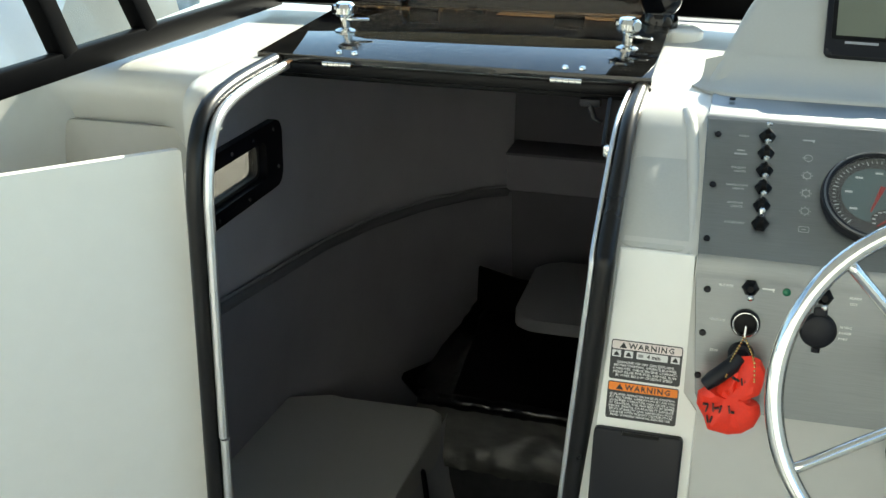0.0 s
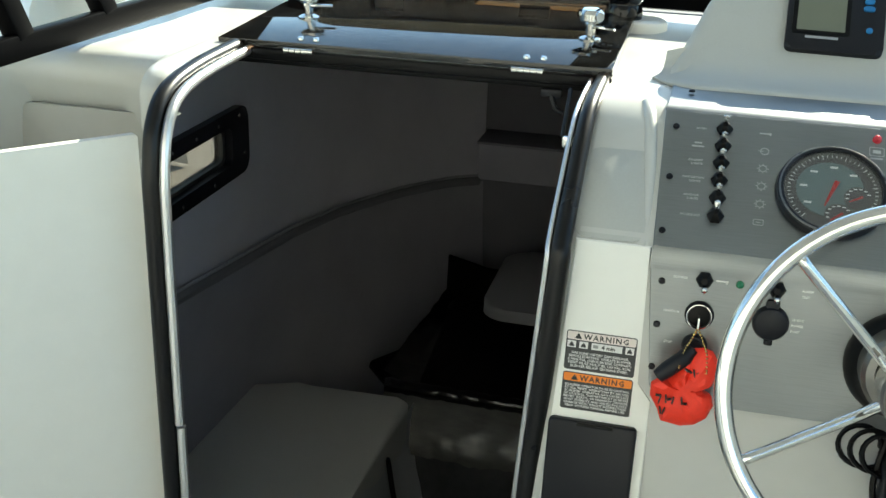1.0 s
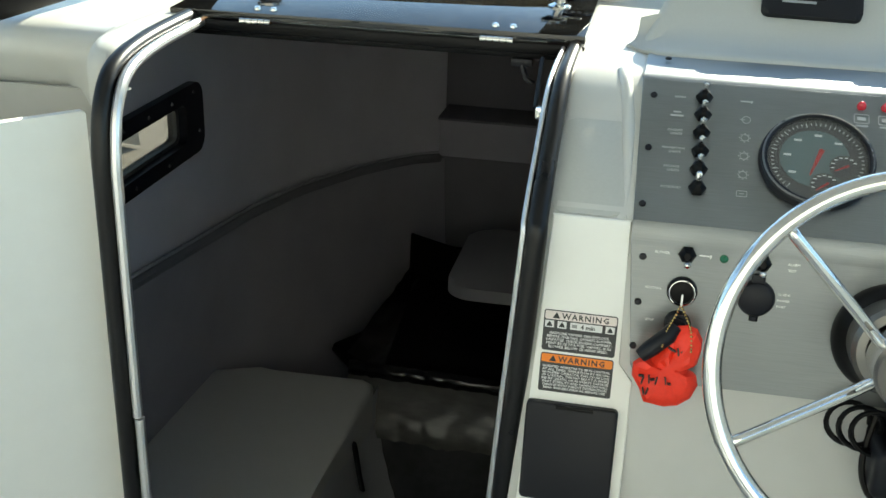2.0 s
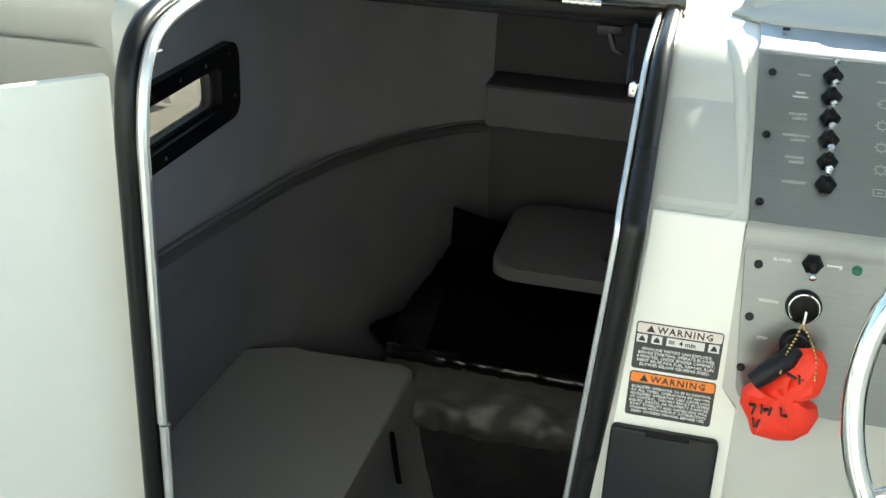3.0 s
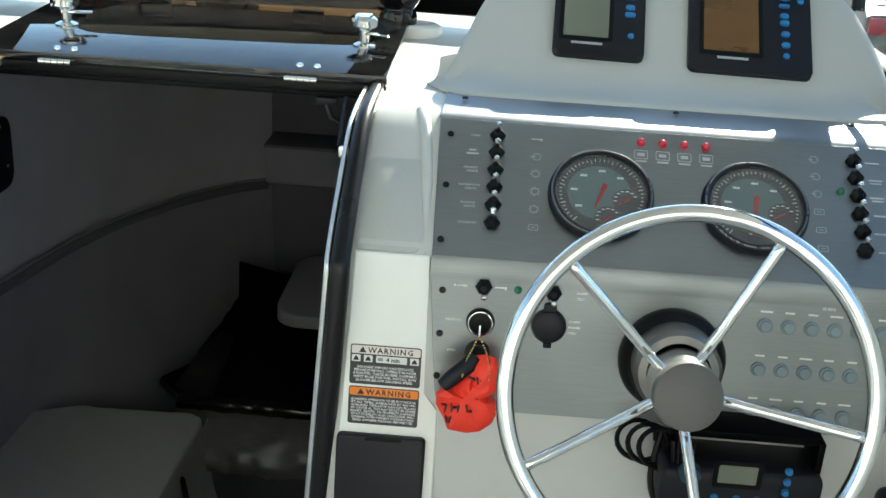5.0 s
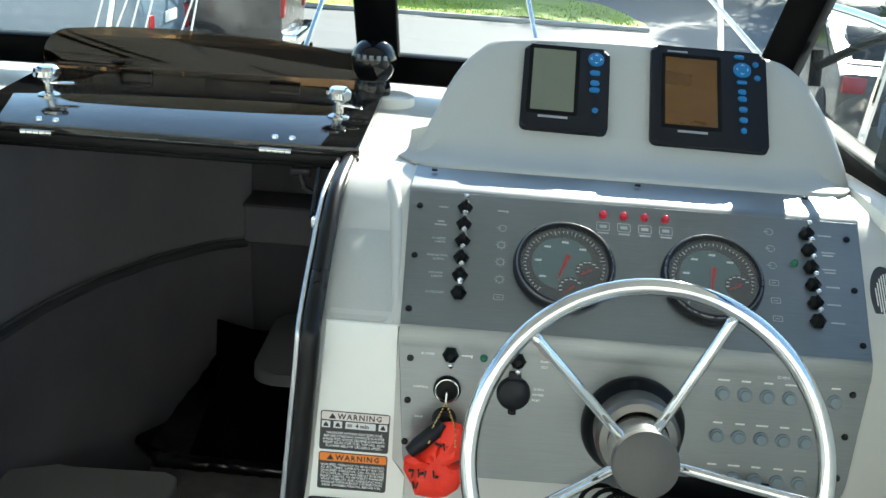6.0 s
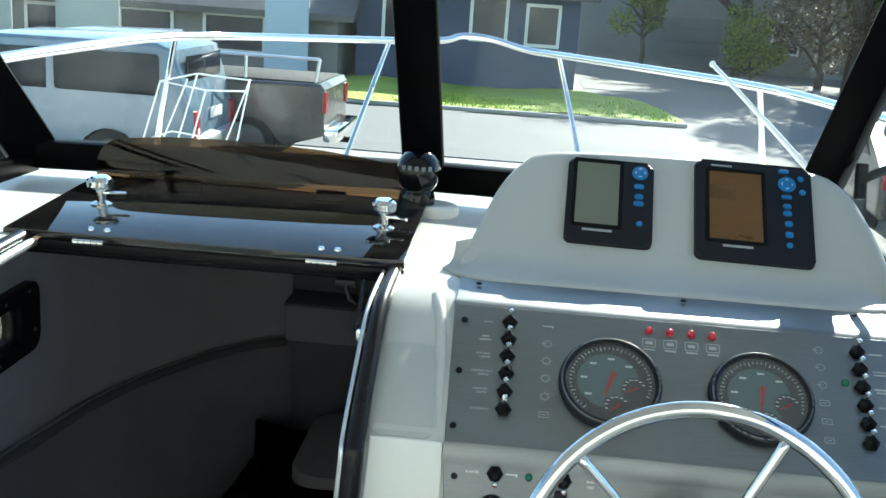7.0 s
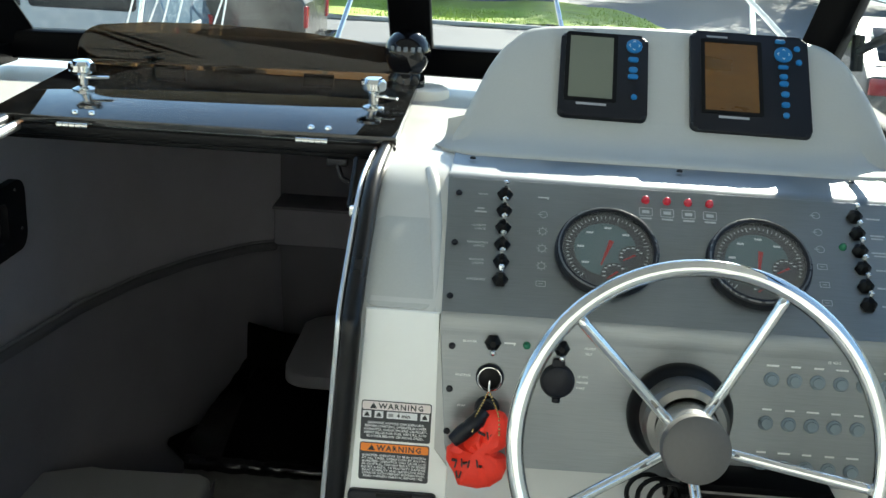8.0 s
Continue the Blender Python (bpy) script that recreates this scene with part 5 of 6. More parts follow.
AL, AR = Vector((-0.745, 0.75, 1.180)), Vector((0.815, 0.75, 1.140))
ATL, ATR = Vector((-0.86, 0.75, 1.70)), Vector((0.86, 0.75, 1.72))
for nm, a, b, w, d in (("sill", BL, BC, 0.045, 0.05), ("sill", BC, BR, 0.045, 0.05), ("mullion", BC, TC, 0.072, 0.04), ("corner_post", BL, TL, 0.085, 0.05), ("corner_post", BR, TR, 0.062, 0.05),
                       ("head_rail", TL, TC, 0.05, 0.04), ("head_rail", TC, TR, 0.05, 0.04), ("side_sill", AL, BL - Vector((0, 0, 0.014)), 0.022, 0.034), ("side_sill", AR + Vector((0.05, 0, 0)), BR + Vector((0.06, 0, -0.03)), 0.040, 0.040), ("side_rail", ATL, TL, 0.04, 0.04), ("side_rail", ATR, TR, 0.04, 0.04)):
    bm = bmesh.new()
    upv = (0, -1, 0.3) if nm in ("mullion", "corner_post") else (0, 0, 1)
    if nm == "corner_post":
        upv = (0.5 if a.x < 0 else -0.5, -0.85, 0.2)
    bar(bm, a, b, w, d, upv)
    part(nm, bm, BLACKFRAME, screen)
for pts, out in (((BL, BC, TC, TL), (0, 0.026, 0)), ((BC, BR, TR, TC), (0, 0.026, 0)), ((AL, BL, TL, ATL), (-0.024, 0, 0)), ((AR, BR, TR, ATR), (0.024, 0, 0))):
    bm = bmesh.new()
    bm.faces.new([bm.verts.new(p + Vector(out)) for p in pts])
    r = bmesh.ops.solidify(bm, geom=bm.faces[:], thickness=0.004)
    g = part("pane", bm, CLEAR, screen)
    g.visible_shadow = False
for y in (1.455, 1.27):
    bm = bmesh.new()
    bar(bm, AL.lerp(BL, (y - 0.75) / 1.11), ATL.lerp(TL, (y - 0.75) / 1.0), 0.036, 0.026, (1, 0, 0))
    part("side_post", bm, BLACKFRAME, screen)
bm = bmesh.new()
bar(bm, (0.785, 1.520, 1.14), (0.845, 1.465, 1.72), 0.07, 0.03, (1, 0, 0))
part("side_post", bm, BLACKFRAME, screen)
bm = bmesh.new()
bar(bm, (0.840, 1.48, 1.145), (0.775, 1.875, 1.190), 0.05, 0.045)
part("side_sill", bm, BLACKFRAME, screen)
# window stay on the starboard side
bm = bmesh.new()
tube(bm, [(0.745, 1.77, 1.303), (0.765, 1.62, 1.362), (0.775, 1.54, 1.385)], 0.0075, 8)
stay = part("window_stay", bm, BLACKFRAME, screen)
bm = bmesh.new()
tube(bm, [(0.745, 1.785, 1.325), (0.745, 1.772, 1.270)], 0.010, 10)
part("knob", bm, BLACKFRAME, stay)

# round dark vent ball on its white base at the foot of the mullion
ballt = thing("compass", (0.052, 1.80, 1.178), "glossy black domed compass on a white round base", "compass")
bm = bmesh.new()
lathe(bm, [(0.044, -0.026), (0.0435, -0.012), (0.041, -0.007), (0.035, -0.004), (0.026, -0.003), (0, -0.003)], T((0.062, 1.828, 1.200)), 32)
part("base", bm, GEL, ballt, "white round base")
bm = bmesh.new()
lathe(bm, [(0.030, -0.004), (0.031, 0.008), (0.027, 0.018)] + [(0.0385 * math.cos(radians(-48 + 138 * k / 14)), 0.050 + 0.0385 * math.sin(radians(-48 + 138 * k / 14))) for k in range(15)], T((0.034, 1.815, 1.201)), 36)
part("globe", bm, mat("glossy_black_dome", (0.004, 0.004, 0.005), 0.06, var=0.1, spec=0.4), ballt, angle=180)
bm = bmesh.new()
for k in range(5):
    box(bm, (0, -0.0372, 0.060), (0.007, 0.002, 0.008), T((0.034, 1.815, 1.201)) @ Matrix.Rotation(radians(-36 + 18 * k), 4, "Z"), 0.001)
part("graduations", bm, mat("pale_grey_marks", (0.16, 0.18, 0.2), 0.4), ballt)

# ---- bow rail ----
rail = thing("bow_rail", (0.03, 3.2, 0.95), "stainless tube bow rail round the foredeck", "rail")
RAIL = spline([(-0.97, 1.75, 1.29), (-0.93, 2.1, 1.335), (-0.855, 2.6, 1.358), (-0.78, 3.0, 1.367), (-0.657, 3.4, 1.358), (-0.293, 3.9, 1.350), (-0.11, 4.05, 1.356), (-0.045, 4.10, 1.374), (0.062, 4.10, 1.370), (0.204, 4.03, 1.342), (0.315, 3.9, 1.340), (0.60, 3.45, 1.342), (0.831, 3.0, 1.345), (0.95, 2.65, 1.338), (1.02, 2.2, 1.325), (1.03, 1.6, 1.27)], 5)
bm = bmesh.new()
tube(bm, RAIL, 0.0125, 10)
part("top_rail", bm, CHROME, rail, angle=180)
for a, b in (((-0.293, 3.9, 1.345), (-0.40, 3.55, 0.90)), ((0.315, 3.9, 1.338), (0.44, 3.62, 0.90)), ((0.831, 3.0, 1.342), (0.89, 2.98, 0.98)), ((-0.78, 3.0, 1.36), (-0.83, 2.95, 0.98)), ((1.02, 2.2, 1.325), (0.99, 2.2, 1.08)), ((-0.93, 2.1, 1.335), (-0.93, 2.1, 1.08))):
    bm = bmesh.new()
    tube(bm, [a, b], 0.0085, 10)
    part("stanchion", bm, CHROME, rail)
pole = thing("whip_pole", (1.0, 2.75, 1.08), "white pole leaning over the bow rail", "pole")
bm = bmesh.new()
tube(bm, [(0.705, 3.02, 1.394), (0.86, 2.86, 1.24), (1.00, 2.72, 1.095)], [0.006, 0.0075, 0.009], 10)
part("shaft", bm, WHITETRIM, pole)
bm = bmesh.new()
bmesh.ops.create_uvsphere(bm, u_segments=12, v_segments=8, radius=0.009, matrix=T((0.703, 3.022, 1.396)))
part("tip", bm, WHITETRIM, pole)

rack = thing("wire_rack", (-0.72, 2.95, 0.98), "white wire rack standing on the foredeck", "rack")
WH = mat("white_coated_wire", (0.75, 0.77, 0.78), 0.35)
lo_ring = [(-0.86, 2.92, 1.075), (-0.78, 2.98, 1.105), (-0.68, 2.98, 1.095), (-0.60, 2.93, 1.065)]
hi_ring = [(-0.80, 2.94, 1.248), (-0.72, 3.02, 1.268), (-0.575, 3.04, 1.258), (-0.56, 2.96, 1.235), (-0.66, 2.90, 1.236)]
bm = bmesh.new()
tube(bm, hi_ring, 0.0027, 8, closed=True)
part("upper_ring", bm, WH, rack)
bm = bmesh.new()
tube(bm, lo_ring + [(-0.72, 2.88, 1.05)], 0.0027, 8, closed=True)
part("lower_ring", bm, WH, rack)
for a, b in zip(hi_ring + [(-0.72, 2.93, 1.26)], [(-0.87, 2.92, 0.99), (-0.79, 2.98, 0.99), (-0.66, 2.98, 0.99), (-0.60, 2.93, 0.99), (-0.72, 2.88, 0.99), (-0.82, 2.9, 0.99)]):
    bm = bmesh.new()
    tube(bm, [a, b], 0.0027, 8)
    part("wire_leg", bm, WH, rack)

# ---- outside: street, cars, houses, trees ----
GZ = -1.2
bm = bmesh.new()
rows = []
for y in (-400, -60, -10, 8, 24, 60, 400):
    rows.append([(x, y, GZ - 0.02) for x in (-400, -60, -15, 0, 15, 60, 400)])
grid(bm, rows)
solid("ground", bm, CONCRETE, "pale concrete yard and ground", "ground", "structure")
bm = bmesh.new()
box(bm, (0, 20.6, GZ - 0.04), (160, 6.4, 0.08))
solid("road", bm, ASPHALT, "grey asphalt street", "road", "structure")
bm = bmesh.new()
box(bm, (7.6, 34.6, GZ - 0.045), (11.2, 21.6, 0.07))
solid("side_road", bm, ASPHALT, "grey asphalt side street running away between the houses", "road", "structure")
bm = bmesh.new()
for x0, x1 in ((-60, 3.9), (13.0, 60)):
    box(bm, ((x0 + x1) / 2, 24.0, GZ + 0.05), (x1 - x0, 0.16, 0.10), bevel=0.03)
solid("kerb", bm, CONCRETE, "pale concrete kerb", "kerb", "structure")
bm = bmesh.new()
for x0, x1, y1 in ((-60, -4.7, 27.2), (-4.7, 2.4, 30.15), (13.4, 60, 27.5)):
    rows = []
    for y in np.linspace(24.1, y1, 6):
        rows.append([(x, y + 0.25 * math.sin(x * 2.1 + y), GZ + 0.06 + 0.05 * math.sin(x * 1.3)) for x in np.linspace(x0, x1, 60)])
    grid(bm, rows)
rows = []
for i in range(9):     # rounded end of the verge beside the drive
    x = 2.35 + 1.55 * i / 8
    w = 5.6 * math.sqrt(max(0.0, 1 - (i / 8.2) ** 2))
    rows.append([(x, 24.1 + w * k / 5, GZ + 0.065 + 0.03 * math.sin(x * 3 + k)) for k in range(6)])
grid(bm, rows)
solid("lawn", bm, GRASS, "bright mown grass verge", "grass", "stuff", 180)
bm = bmesh.new()
rnd = random.Random(11)
for k in range(5200):
    x, y = rnd.uniform(-14, 3.7), rnd.uniform(24.2, 27.2)
    if x > 2.3:
        y = 24.15 + (y - 24.2) * 1.7 * math.sqrt(1 - ((x - 2.35) / 1.6) ** 2)
    h, a = rnd.uniform(0.04, 0.11), rnd.uniform(0, 3.1)
    dx, dy = 0.02 * math.cos(a), 0.02 * math.sin(a)
    z = GZ + 0.05
    bm.faces.new([bm.verts.new(p) for p in ((x - dx, y - dy, z), (x + dx, y + dy, z), (x + rnd.uniform(-0.04, 0.04), y + rnd.uniform(-0.04, 0.04), z + h))])
solid("grass_blades", bm, GRASS, "uneven grass blades on the verge", "grass", "stuff")
bm = bmesh.new()
box(bm, (-20.0, 27.9, GZ + 0.03), (30, 0.9, 0.06))
solid("pavement", bm, CONCRETE, "pale concrete footpath", "pavement", "structure")


def car_wheel(x, y, parent, r=0.36):
    bm = bmesh.new()
    lathe(bm, [(r * 0.62, -0.11), (r * 0.95, -0.11), (r, -0.08), (r, 0.08), (r * 0.95, 0.11), (r * 0.62, 0.11)], T((x, y, GZ + r)) @ Matrix.Rotation(radians(90), 4, "X"), 28)
    w = part("wheel", bm, TYRE, parent)
    bm = bmesh.new()
    lathe(bm, [(0, 0.09), (r * 0.3, 0.10), (r * 0.62, 0.07), (r * 0.62, -0.07), (0, -0.07)], T((x, y, GZ + r)) @ Matrix.Rotation(radians(90), 4, "X"), 20)
    part("rim", bm, WHEELRIM, w)


def side_body(bm, outline, y0, y1, bevel):
    """A body grown from its side outline (x, z) across from y0 to y1."""
    m = Matrix(((1, 0, 0, 0), (0, 0, -1, y1), (0, 1, 0, GZ), (0, 0, 0, 1)))
    prism(bm, outline, y1 - y0, m, bevel, 3)


# white sport utility vehicle, tail towards +x
suv = thing("white_suv", (-6.0, 13.9, GZ), "white sport utility vehicle parked nose away", "car")
bm = bmesh.new()
arch = lambda cx: [(cx + 0.47 * math.cos(radians(180 - 20 * k)), 0.34 + 0.44 * math.sin(radians(20 * k))) for k in range(10)]
body = [(-8.6, 0.35), (-8.7, 0.75), (-8.55, 1.0), (-7.5, 1.12), (-7.0, 1.70), (-6.6, 1.80), (-4.35, 1.82), (-4.12, 1.74), (-3.93, 1.10), (-3.86, 0.95), (-3.86, 0.55), (-3.90, 0.34)]
rear, front = arch(-4.95), arch(-7.85)
side_body(bm, body + rear[::-1] + front[::-1], 13.0, 14.85, 0.06)
part("body", bm, CARWHITE, suv)
bm = bmesh.new()
side_body(bm, [(-6.85, 1.17), (-6.55, 1.66), (-5.75, 1.68), (-5.75, 1.17)], 12.99, 13.02, 0.004)
part("side_window", bm, CARGLASS, suv)
bm = bmesh.new()
side_body(bm, rounded(-5.65, 1.17, -4.30, 1.68, 0.06, 3), 12.99, 13.02, 0.004)
part("side_window", bm, CARGLASS, suv)
bm = bmesh.new()
box(bm, (-4.02, 13.92, GZ + 1.42), (0.03, 1.45, 0.50), Matrix.Identity(4), 0.01)
part("rear_window", bm, CARGLASS, suv)
for y in (13.13, 14.72):
    bm = bmesh.new()
    box(bm, (-3.90, y, GZ + 0.80), (0.12, 0.20, 0.40), bevel=0.03)
    part("tail_light", bm, TAIL, suv)
bm = bmesh.new()
box(bm, (-3.84, 13.92, GZ + 0.55), (0.20, 1.86, 0.24), bevel=0.05)
part("bumper", bm, ALU, suv)
bm = bmesh.new()
box(bm, (-3.845, 13.92, GZ + 0.92), (0.02, 0.5, 0.14), bevel=0.01)
part("plate", bm, WHITETRIM, suv)
for x in (-4.95, -7.85):
    car_wheel(x, 13.12, suv)
    car_wheel(x, 14.73, suv)

# dark pickup
truck = thing("pickup_truck", (-4.5, 16.4, GZ), "dark grey pickup truck with a chrome bumper", "pickup truck")
bm = bmesh.new()
bed = [(-4.75, 0.50), (-4.75, 1.26), (-2.52, 1.28), (-2.46, 1.20), (-2.46, 0.55)]
side_body(bm, bed + [(x + 1.55, z + 0.02) for x, z in arch(-5.1)][::-1], 15.4, 17.25, 0.04)
part("bed", bm, CARDARK, truck)
bm = bmesh.new()
box(bm, (-3.62, 16.325, GZ + 1.285), (2.10, 1.66, 0.03), bevel=0.01)
part("bed_cover", bm, TYRE, truck, "black vinyl bed cover")
bm = bmesh.new()
side_body(bm, [(-8.2, 0.45), (-8.25, 1.0), (-7.1, 1.12), (-6.5, 1.76), (-5.1, 1.80), (-4.82, 1.25), (-4.80, 0.50)], 15.42, 17.23, 0.05)
part("cab", bm, CARDARK, truck)
bm = bmesh.new()
side_body(bm, [(-6.5, 1.18), (-6.25, 1.66), (-5.2, 1.68), (-5.0, 1.20)], 15.40, 15.44, 0.004)
part("cab_window", bm, CARGLASS, truck)
for y in (15.48, 17.15):
    bm = bmesh.new()
    box(bm, (-2.50, y, GZ + 1.02), (0.14, 0.15, 0.30), bevel=0.02)
    part("tail_light", bm, TAIL, truck)
bm = bmesh.new()
box(bm, (-2.36, 16.32, GZ + 0.56), (0.22, 1.80, 0.20), bevel=0.04)
part("bumper", bm, CHROME, truck)
bm = bmesh.new()
box(bm, (-2.30, 16.32, GZ + 0.40), (0.26, 0.10, 0.08), bevel=0.02)
part("tow_hitch", bm, BLACKFRAME, truck)
for x in (-3.55, -7.2):
    car_wheel(x, 15.52, truck, 0.40)
    car_wheel(x, 17.12, truck, 0.40)
bm = bmesh.new()
for a, b in (((-4.7, 15.45, 1.62), (-2.55, 15.45, 1.62)), ((-4.7, 15.45, 1.30), (-4.7, 15.45, 1.62)), ((-2.6, 15.45, 1.30), (-2.55, 15.45, 1.62)), ((-3.6, 15.45, 1.30), (-3.6, 15.45, 1.62))):
    tube(bm, [(a[0], a[1], GZ + a[2]), (b[0], b[1], GZ + b[2])], 0.025, 8)
part("bed_rack", bm, ALU, truck)
truck.location = (-4.60, 15.8, GZ)


def sedan(name, x, y, turn, material, label):
    t = thing(name, (x, y, GZ), label, "car")
    M = T((x, y, GZ)) @ Matrix.Rotation(radians(turn), 4, "Z")
    m = M @ Matrix(((1, 0, 0, 0), (0, 0, -1, 0.88), (0, 1, 0, 0), (0, 0, 0, 1)))
    bm = bmesh.new()
    prism(bm, [(-2.2, 0.3), (-2.25, 0.7), (-1.3, 0.95), (-0.7, 1.40), (0.9, 1.45), (1.7, 1.02), (2.15, 0.95), (2.2, 0.35)], 1.76, m, 0.07, 3)
    part("body", bm, material, t)
    for z0 in (-0.01, 1.74):
        bm = bmesh.new()
        prism(bm, [(-1.15, 0.98), (-0.62, 1.34), (0.85, 1.38), (1.45, 1.02)], 0.03, m @ T((0, 0, z0)), 0.004, 1)
        part("side_window", bm, CARGLASS, t)
    bm = bmesh.new()
    box(bm, (1.35, 0, 1.22), (0.72, 1.35, 0.03), M @ T((0, 0, 0.0)) @ T((1.35, 0, 1.24)) @ Matrix.Rotation(radians(28), 4, "Y") @ T((-1.35, 0, -1.22)), 0.01)
    part("rear_window", bm, CARGLASS, t)
    for yy in (-0.72, 0.72):
        bm = bmesh.new()
        box(bm, (2.16, yy, 0.82), (0.10, 0.28, 0.20), M, 0.02)
        part("tail_light", bm, TAIL, t)
    for xx in (-1.4, 1.35):
        for yy in (-0.80, 0.80):
            bm = bmesh.new()
            lathe(bm, [(0, -0.1), (0.30, -0.1), (0.33, -0.07), (0.33, 0.07), (0.30, 0.1), (0, 0.1)], M @ T((xx, yy, 0.33)) @ Matrix.Rotation(radians(90), 4, "X"), 24)
            part("wheel", bm, TYRE, t)
    return t


sedan("blue_car", 5.4, 10.2, -100, CARBLUE, "blue-grey car parked beside the drive")
sedan("dark_car", 5.6, 15.0, -95, CARDARK, "dark parked car beside the drive")


def house(name, x0, x1, y0, depth, h, wall, roof_h, label, windows=(), overhang=0.5, gable="x"):
    t = thing(name, ((x0 + x1) / 2, y0, GZ), label, "house")
    bm = bmesh.new()
    box(bm, ((x0 + x1) / 2, y0 + depth / 2, GZ + h / 2), (x1 - x0, depth, h))
    part("wall", bm, wall, t)
    bm = bmesh.new()
    for k in range(int(h / 0.22)):
        box(bm, ((x0 + x1) / 2, y0 - 0.01, GZ + 0.22 * k + 0.2), (x1 - x0, 0.03, 0.02))
    part("siding_laps", bm, wall, t)
    bm = bmesh.new()
    o = overhang
    if gable == "x":
        pts = [(y0 - o, GZ + h - 0.1), (y0 + depth / 2, GZ + h + roof_h), (y0 + depth + o, GZ + h - 0.1), (y0 + depth + o, GZ + h - 0.28), (y0 + depth / 2, GZ + h + roof_h - 0.2), (y0 - o, GZ + h - 0.28)]
        prism(bm, pts, x1 - x0 + 2 * o, Matrix(((0, 0, 1, x0 - o), (1, 0, 0, 0), (0, 1, 0, 0), (0, 0, 0, 1))))
    else:
        xm = (x0 + x1) / 2
        pts = [(x0 - o, GZ + h - 0.1), (xm, GZ + h + roof_h), (x1 + o, GZ + h - 0.1), (x1 + o, GZ + h - 0.28), (xm, GZ + h + roof_h - 0.22), (x0 - o, GZ + h - 0.28)]
        prism(bm, pts, depth + 2 * o, Matrix(((1, 0, 0, 0), (0, 0, -1, y0 + depth + o), (0, 1, 0, 0), (0, 0, 0, 1))))
        b2 = bmesh.new()
        prism(b2, [(x0, GZ + h - 0.2), (x1, GZ + h - 0.2), (xm, GZ + h + roof_h - 0.15)], depth - 0.2, Matrix(((1, 0, 0, 0), (0, 0, -1, y0 + depth - 0.1), (0, 1, 0, 0), (0, 0, 0, 1))))
        part("gable_wall", b2, wall, t)
    part("roof", bm, SHINGLE, t)
    for wx, wz, ww, wh in windows:
        bm = bmesh.new()
        plate(bm, rounded(wx - ww / 2 - 0.09, wz - wh / 2 - 0.09, wx + ww / 2 + 0.09, wz + wh / 2 + 0.09, 0.01, 1), rounded(wx - ww / 2, wz - wh / 2, wx + ww / 2, wz + wh / 2, 0.01, 1), 0.07, Matrix(((1, 0, 0, 0), (0, 0, -1, y0), (0, 1, 0, GZ), (0, 0, 0, 1))))
        w = part("window", bm, WHITETRIM, t)
        bm = bmesh.new()
        box(bm, (wx, y0 - 0.015, GZ + wz), (ww, 0.03, wh))
        part("pane", bm, WINDARK, w)
    return t


house("low_brown_house", -22, -5.0, 29.5, 9, 1.85, TANWALL, 2.2, "long low tan house with a grey-brown shingle roof", [(-16.5, 1.05, 1.8, 0.9), (-13.0, 1.0, 1.6, 0.9), (-10.4, 1.05, 1.4, 0.9), (-7.9, 1.05, 1.6, 0.9)])
house("blue_house", -4.6, 1.6, 30.2, 9, 2.8, BLUEWALL, 1.3, "dark blue house with white trimmed windows", [(-3.3, 1.7, 1.0, 1.2), (-0.9, 1.9, 0.9, 1.1), (0.6, 1.8, 0.8, 1.0)])
# unseen building aft, added to bounce light onto the dash and door
house("bounce_building", -11.0, 3.5, -12.5, 8, 6.5, BOUNCEWALL, 1.5, "unseen pale grey building added behind the yard to bounce light")
house("grey_house", 2.2, 12.0, 45.5, 8, 3.0, GREYWALL, 2.8, "dark grey gabled house with a pale garage door", [(8.6, 3.6, 0.9, 1.1), (10.8, 1.5, 1.0, 1.2)], gable="y")
house("far_house", 14.0, 24, 46, 9, 3.2, GREYWALL, 2.4, "dark house half hidden by shrubs", [(16.0, 1.8, 1.2, 1.2), (19.5, 1.8, 1.4, 1.2)])
gd = thing("garage_door", (7.0, 45.45, GZ), "pale panelled garage door", "door")
for k in range(4):
    bm = bmesh.new()
    box(bm, (7.0, 45.44, GZ + 0.28 + 0.52 * k), (2.3, 0.06, 0.50), bevel=0.02)
    part("panel", bm, TANWALL, gd)
post = thing("porch_post", (-6.3, 28.9, GZ), "pale blue painted porch wall end", "post")
bm = bmesh.new()
box(bm, (-6.3, 28.9, GZ + 1.5), (1.2, 0.12, 3.0), bevel=0.02)
part("board", bm, mat("pale_blue_paint", (0.42, 0.52, 0.62), 0.6), post)
# things near the yard fence at the left
bm = bmesh.new()
for k in range(2):
    box(bm, (-14.2 + 2.9 * k, 27.6, GZ + 1.4), (1.7, 0.1, 2.76), bevel=0.02)
solid("pale_board", bm, mat("weathered_pale_paint", (0.42, 0.44, 0.46), 0.6, var=0.1), "two pale boards standing before the low house", "board")


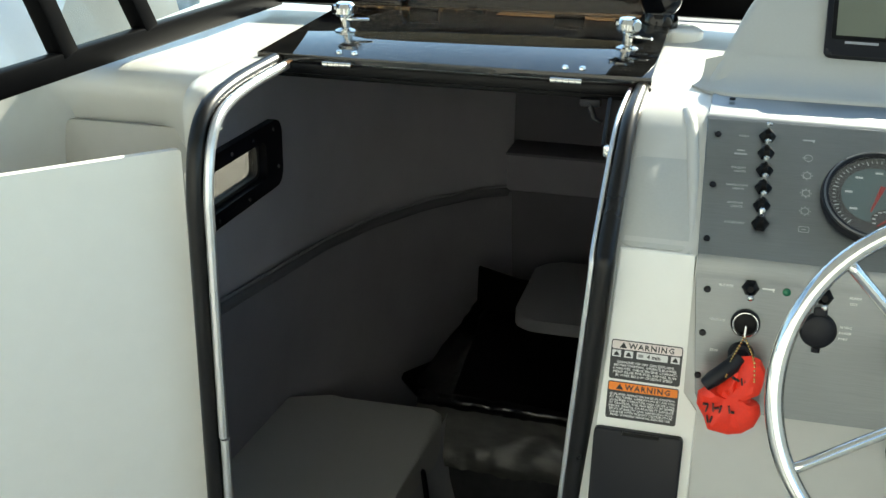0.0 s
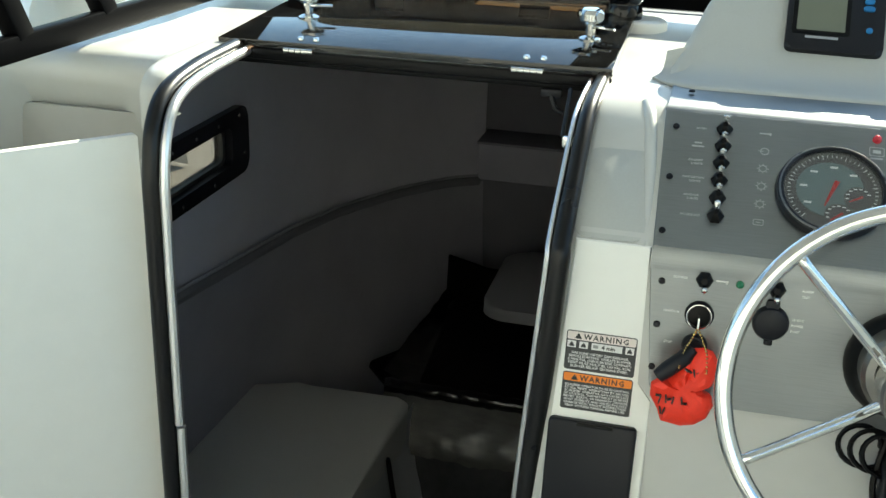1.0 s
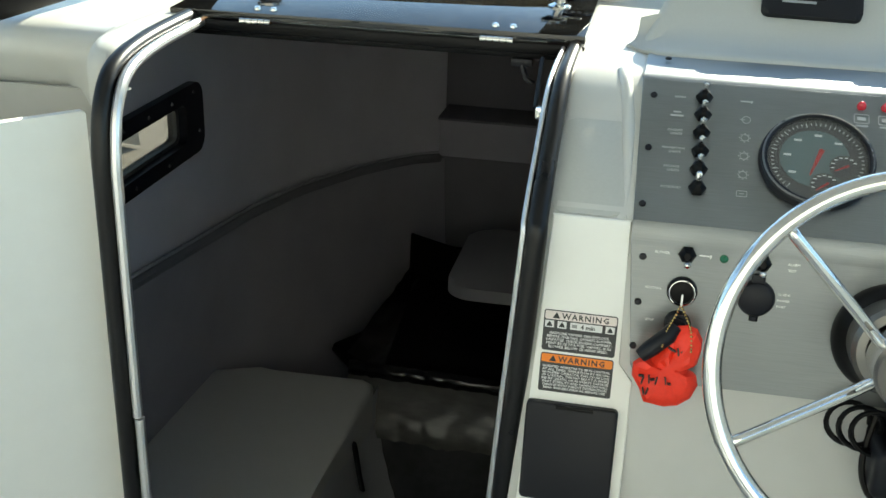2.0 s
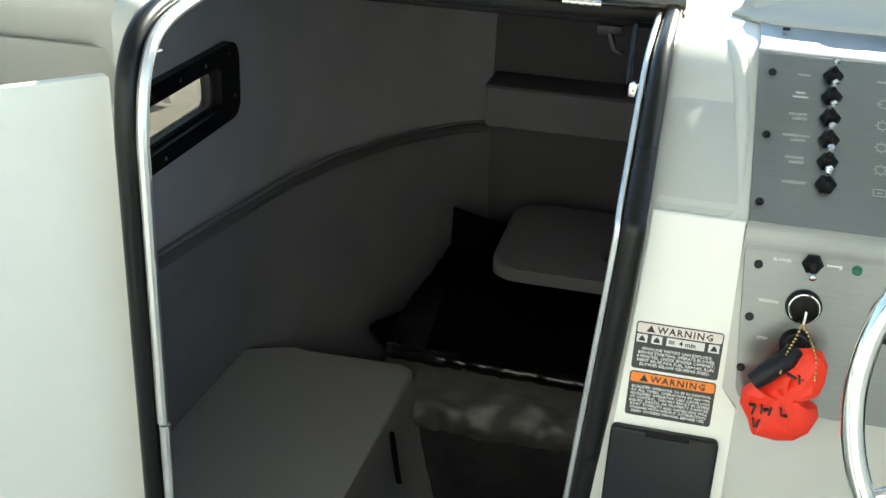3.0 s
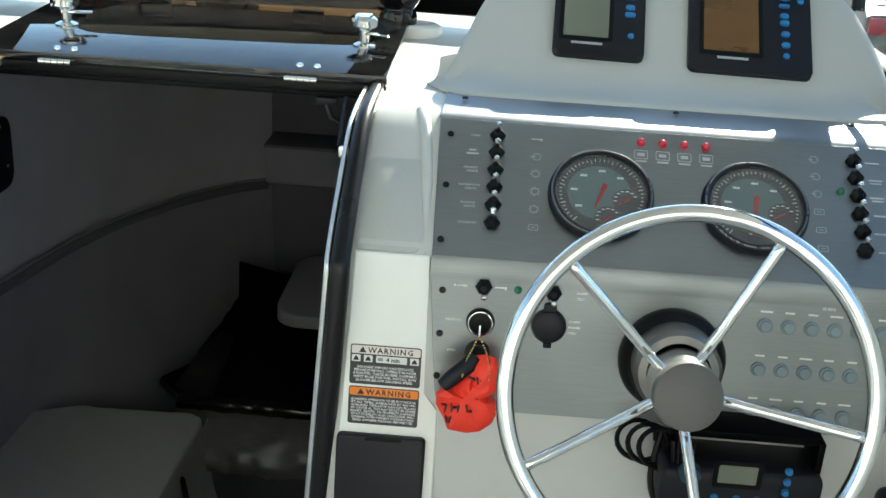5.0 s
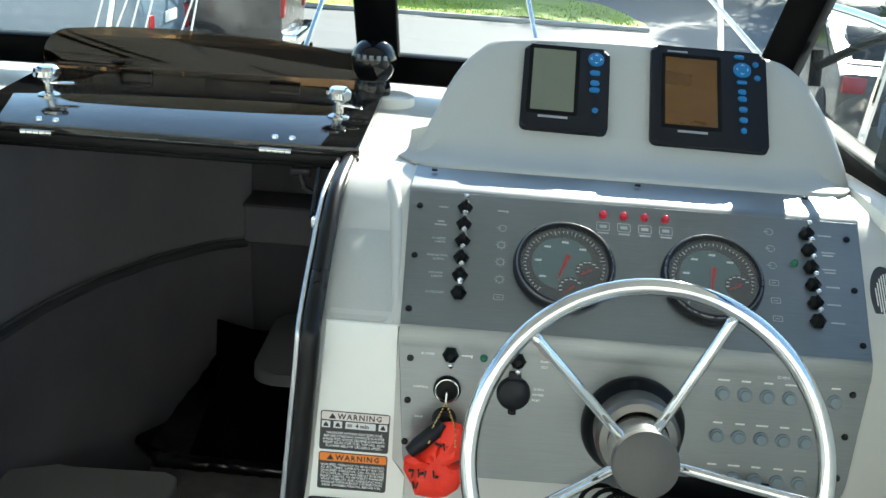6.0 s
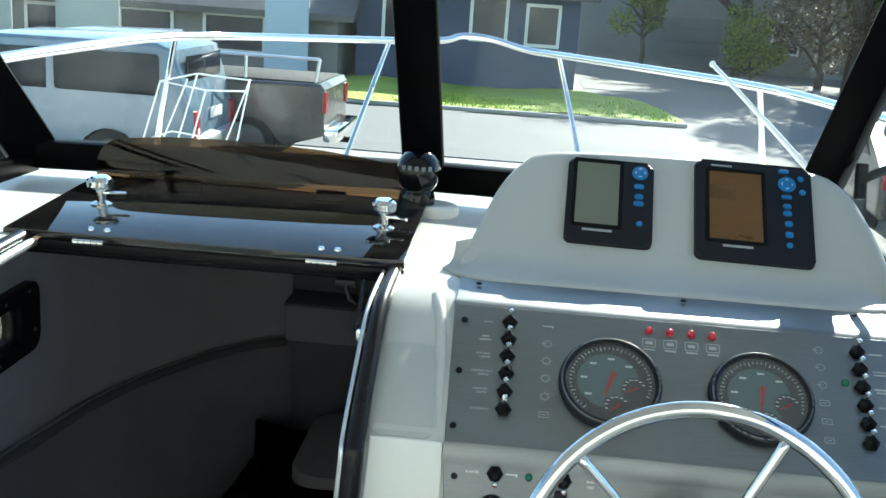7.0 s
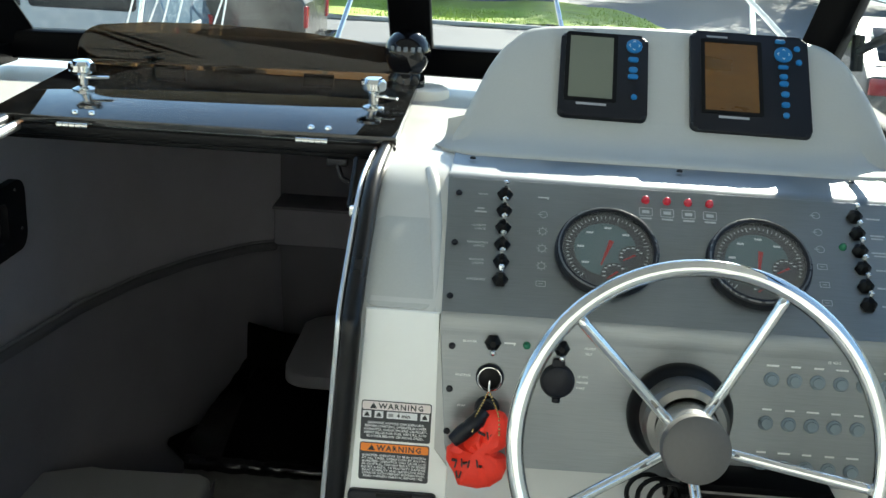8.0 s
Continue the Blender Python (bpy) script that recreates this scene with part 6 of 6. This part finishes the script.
def tree(name, x, y, h, r, material, label, count, seed, trunk_h=0.45, base=None):
    t = thing(name, (x, y, GZ), label, "tree" if h > 2.4 else "shrub")
    rnd = random.Random(seed)
    bm = bmesh.new()
    zt = GZ + h * trunk_h
    tube(bm, spline([(x, y, GZ), (x + 0.05, y, GZ + 0.5 * h * trunk_h), (x - 0.04, y + 0.05, zt), (x + 0.05, y, GZ + h * 0.8)], 4), [0.05 * h * 0.6 * (1 - i / 16) + 0.01 for i in range(13)], 8)
    for k in range(7):
        a, up = rnd.uniform(0, 6.28), rnd.uniform(0.2, 0.8)
        z0 = zt + rnd.uniform(-0.15, 0.2) * h
        p = Vector((x, y, z0))
        q = p + Vector((math.cos(a), math.sin(a), up)) * r * 0.75
        tube(bm, [p, (p + q) / 2 + Vector((0, 0, 0.05 * h)), q], [0.018 * h, 0.010 * h, 0.004 * h], 6)
    part("trunk", bm, BARK, t)
    lobes = []
    for k in range(9):
        a, rr = rnd.uniform(0, 6.28), rnd.uniform(0.1, 0.75) * r
        lobes.append((Vector((x + rr * math.cos(a), y + rr * math.sin(a), GZ + h * rnd.uniform(trunk_h, 0.88))), rnd.uniform(0.28, 0.55) * r))
    verts, faces = [], []
    for k in range(count):
        c, lr = rnd.choice(lobes)
        d = Vector((rnd.gauss(0, 1), rnd.gauss(0, 1), rnd.gauss(0, 0.85))).normalized() * lr * rnd.uniform(0.45, 1.08)
        p = c + d
        s = rnd.uniform(0.05, 0.11) * (0.6 + 0.12 * h)
        u = Vector((rnd.gauss(0, 1), rnd.gauss(0, 1), rnd.gauss(0, 1))).normalized()
        w = u.orthogonal().normalized()
        n = len(verts)
        verts += [p - u * s, p + w * s * 0.55, p + u * s, p - w * s * 0.5 + u.cross(w) * s * 0.3]
        faces += [(n, n + 1, n + 2), (n, n + 2, n + 3)]
    me = bpy.data.meshes.new("crown")
    me.from_pydata([tuple(v) for v in verts], [], faces)
    me.materials.append(material)
    ob = new("crown", me)
    ob.parent, ob.matrix_parent_inverse = t, T(-t.location)
    return t


tree("tree", 10.6, 39.0, 4.8, 2.6, LEAFRED, "brown-leaved spreading tree beside the side street", 7000, 3, 0.25)
tree("tree", 13.8, 37.0, 6.0, 2.8, LEAF, "tall green leafy tree beside the house", 7000, 5, 0.3)
tree("shrub", 8.2, 39.0, 2.7, 1.4, LEAFYELLOW, "rounded yellow-green shrub by the side street", 4200, 7, 0.2)
tree("tree", 4.6, 42.0, 3.6, 1.3, LEAFYELLOW, "small yellow-green tree by the drive", 3200, 9)
tree("shrub", 11.8, 29.0, 1.5, 1.3, LEAF, "low dark green hedge shrub by the road", 3000, 12, 0.15)
# tall trees added so that their shadows cover the side street
for k, (x, y, h) in enumerate(((8.6, 43.0, 11.5), (11.6, 38.5, 11.5), (13.2, 33.0, 11.0), (10.0, 48.0, 13.0), (17.0, 29.0, 11.0), (16.5, 40.0, 12.0))):
    tree("tree", x, y, h, 4.0, LEAF, "tall dark tree added to shade the side street", 9000, 30 + k, 0.32)

# white cover draped over something in the next yard
cover = thing("draped_cover", (-5.6, 6.6, GZ), "white tarpaulin draped over a trailer in the yard", "tarpaulin")
rnd = random.Random(21)
bm = bmesh.new()
rows = []
for i in range(19):
    u = i / 18
    peak = 1.95 + 0.25 * math.sin(u * 9.0) * (1 - u) + 0.06 * rnd.random()
    row = []
    for k in range(13):
        v = k / 12
        side = abs(2 * v - 1)
        fold = 0.05 * math.sin(u * 40 + 3 * v) * side + 0.03 * rnd.random()
        row.append((-8.2 + 4.3 * u + 0.05 * rnd.random(), 5.4 + 2.3 * v + fold, GZ + max(0.0, peak * (1 - side ** 3.2) + (0.12 * rnd.random() if side < 0.9 else 0))))
    rows.append(row)
grid(bm, rows)
part("sheet", bm, mat("white_tarpaulin", (0.68, 0.70, 0.70), 0.5, var=0.08, scale=3, grain=30, bump=0.3), cover, angle=30)
bm = bmesh.new()
tube(bm, [(-8.2, 5.38, GZ + 0.75), (-6.0, 5.30, GZ + 0.70), (-3.9, 5.38, GZ + 0.78)], 0.012, 6)
part("lashing", bm, BLACKFRAME, cover, "dark lashing cord")
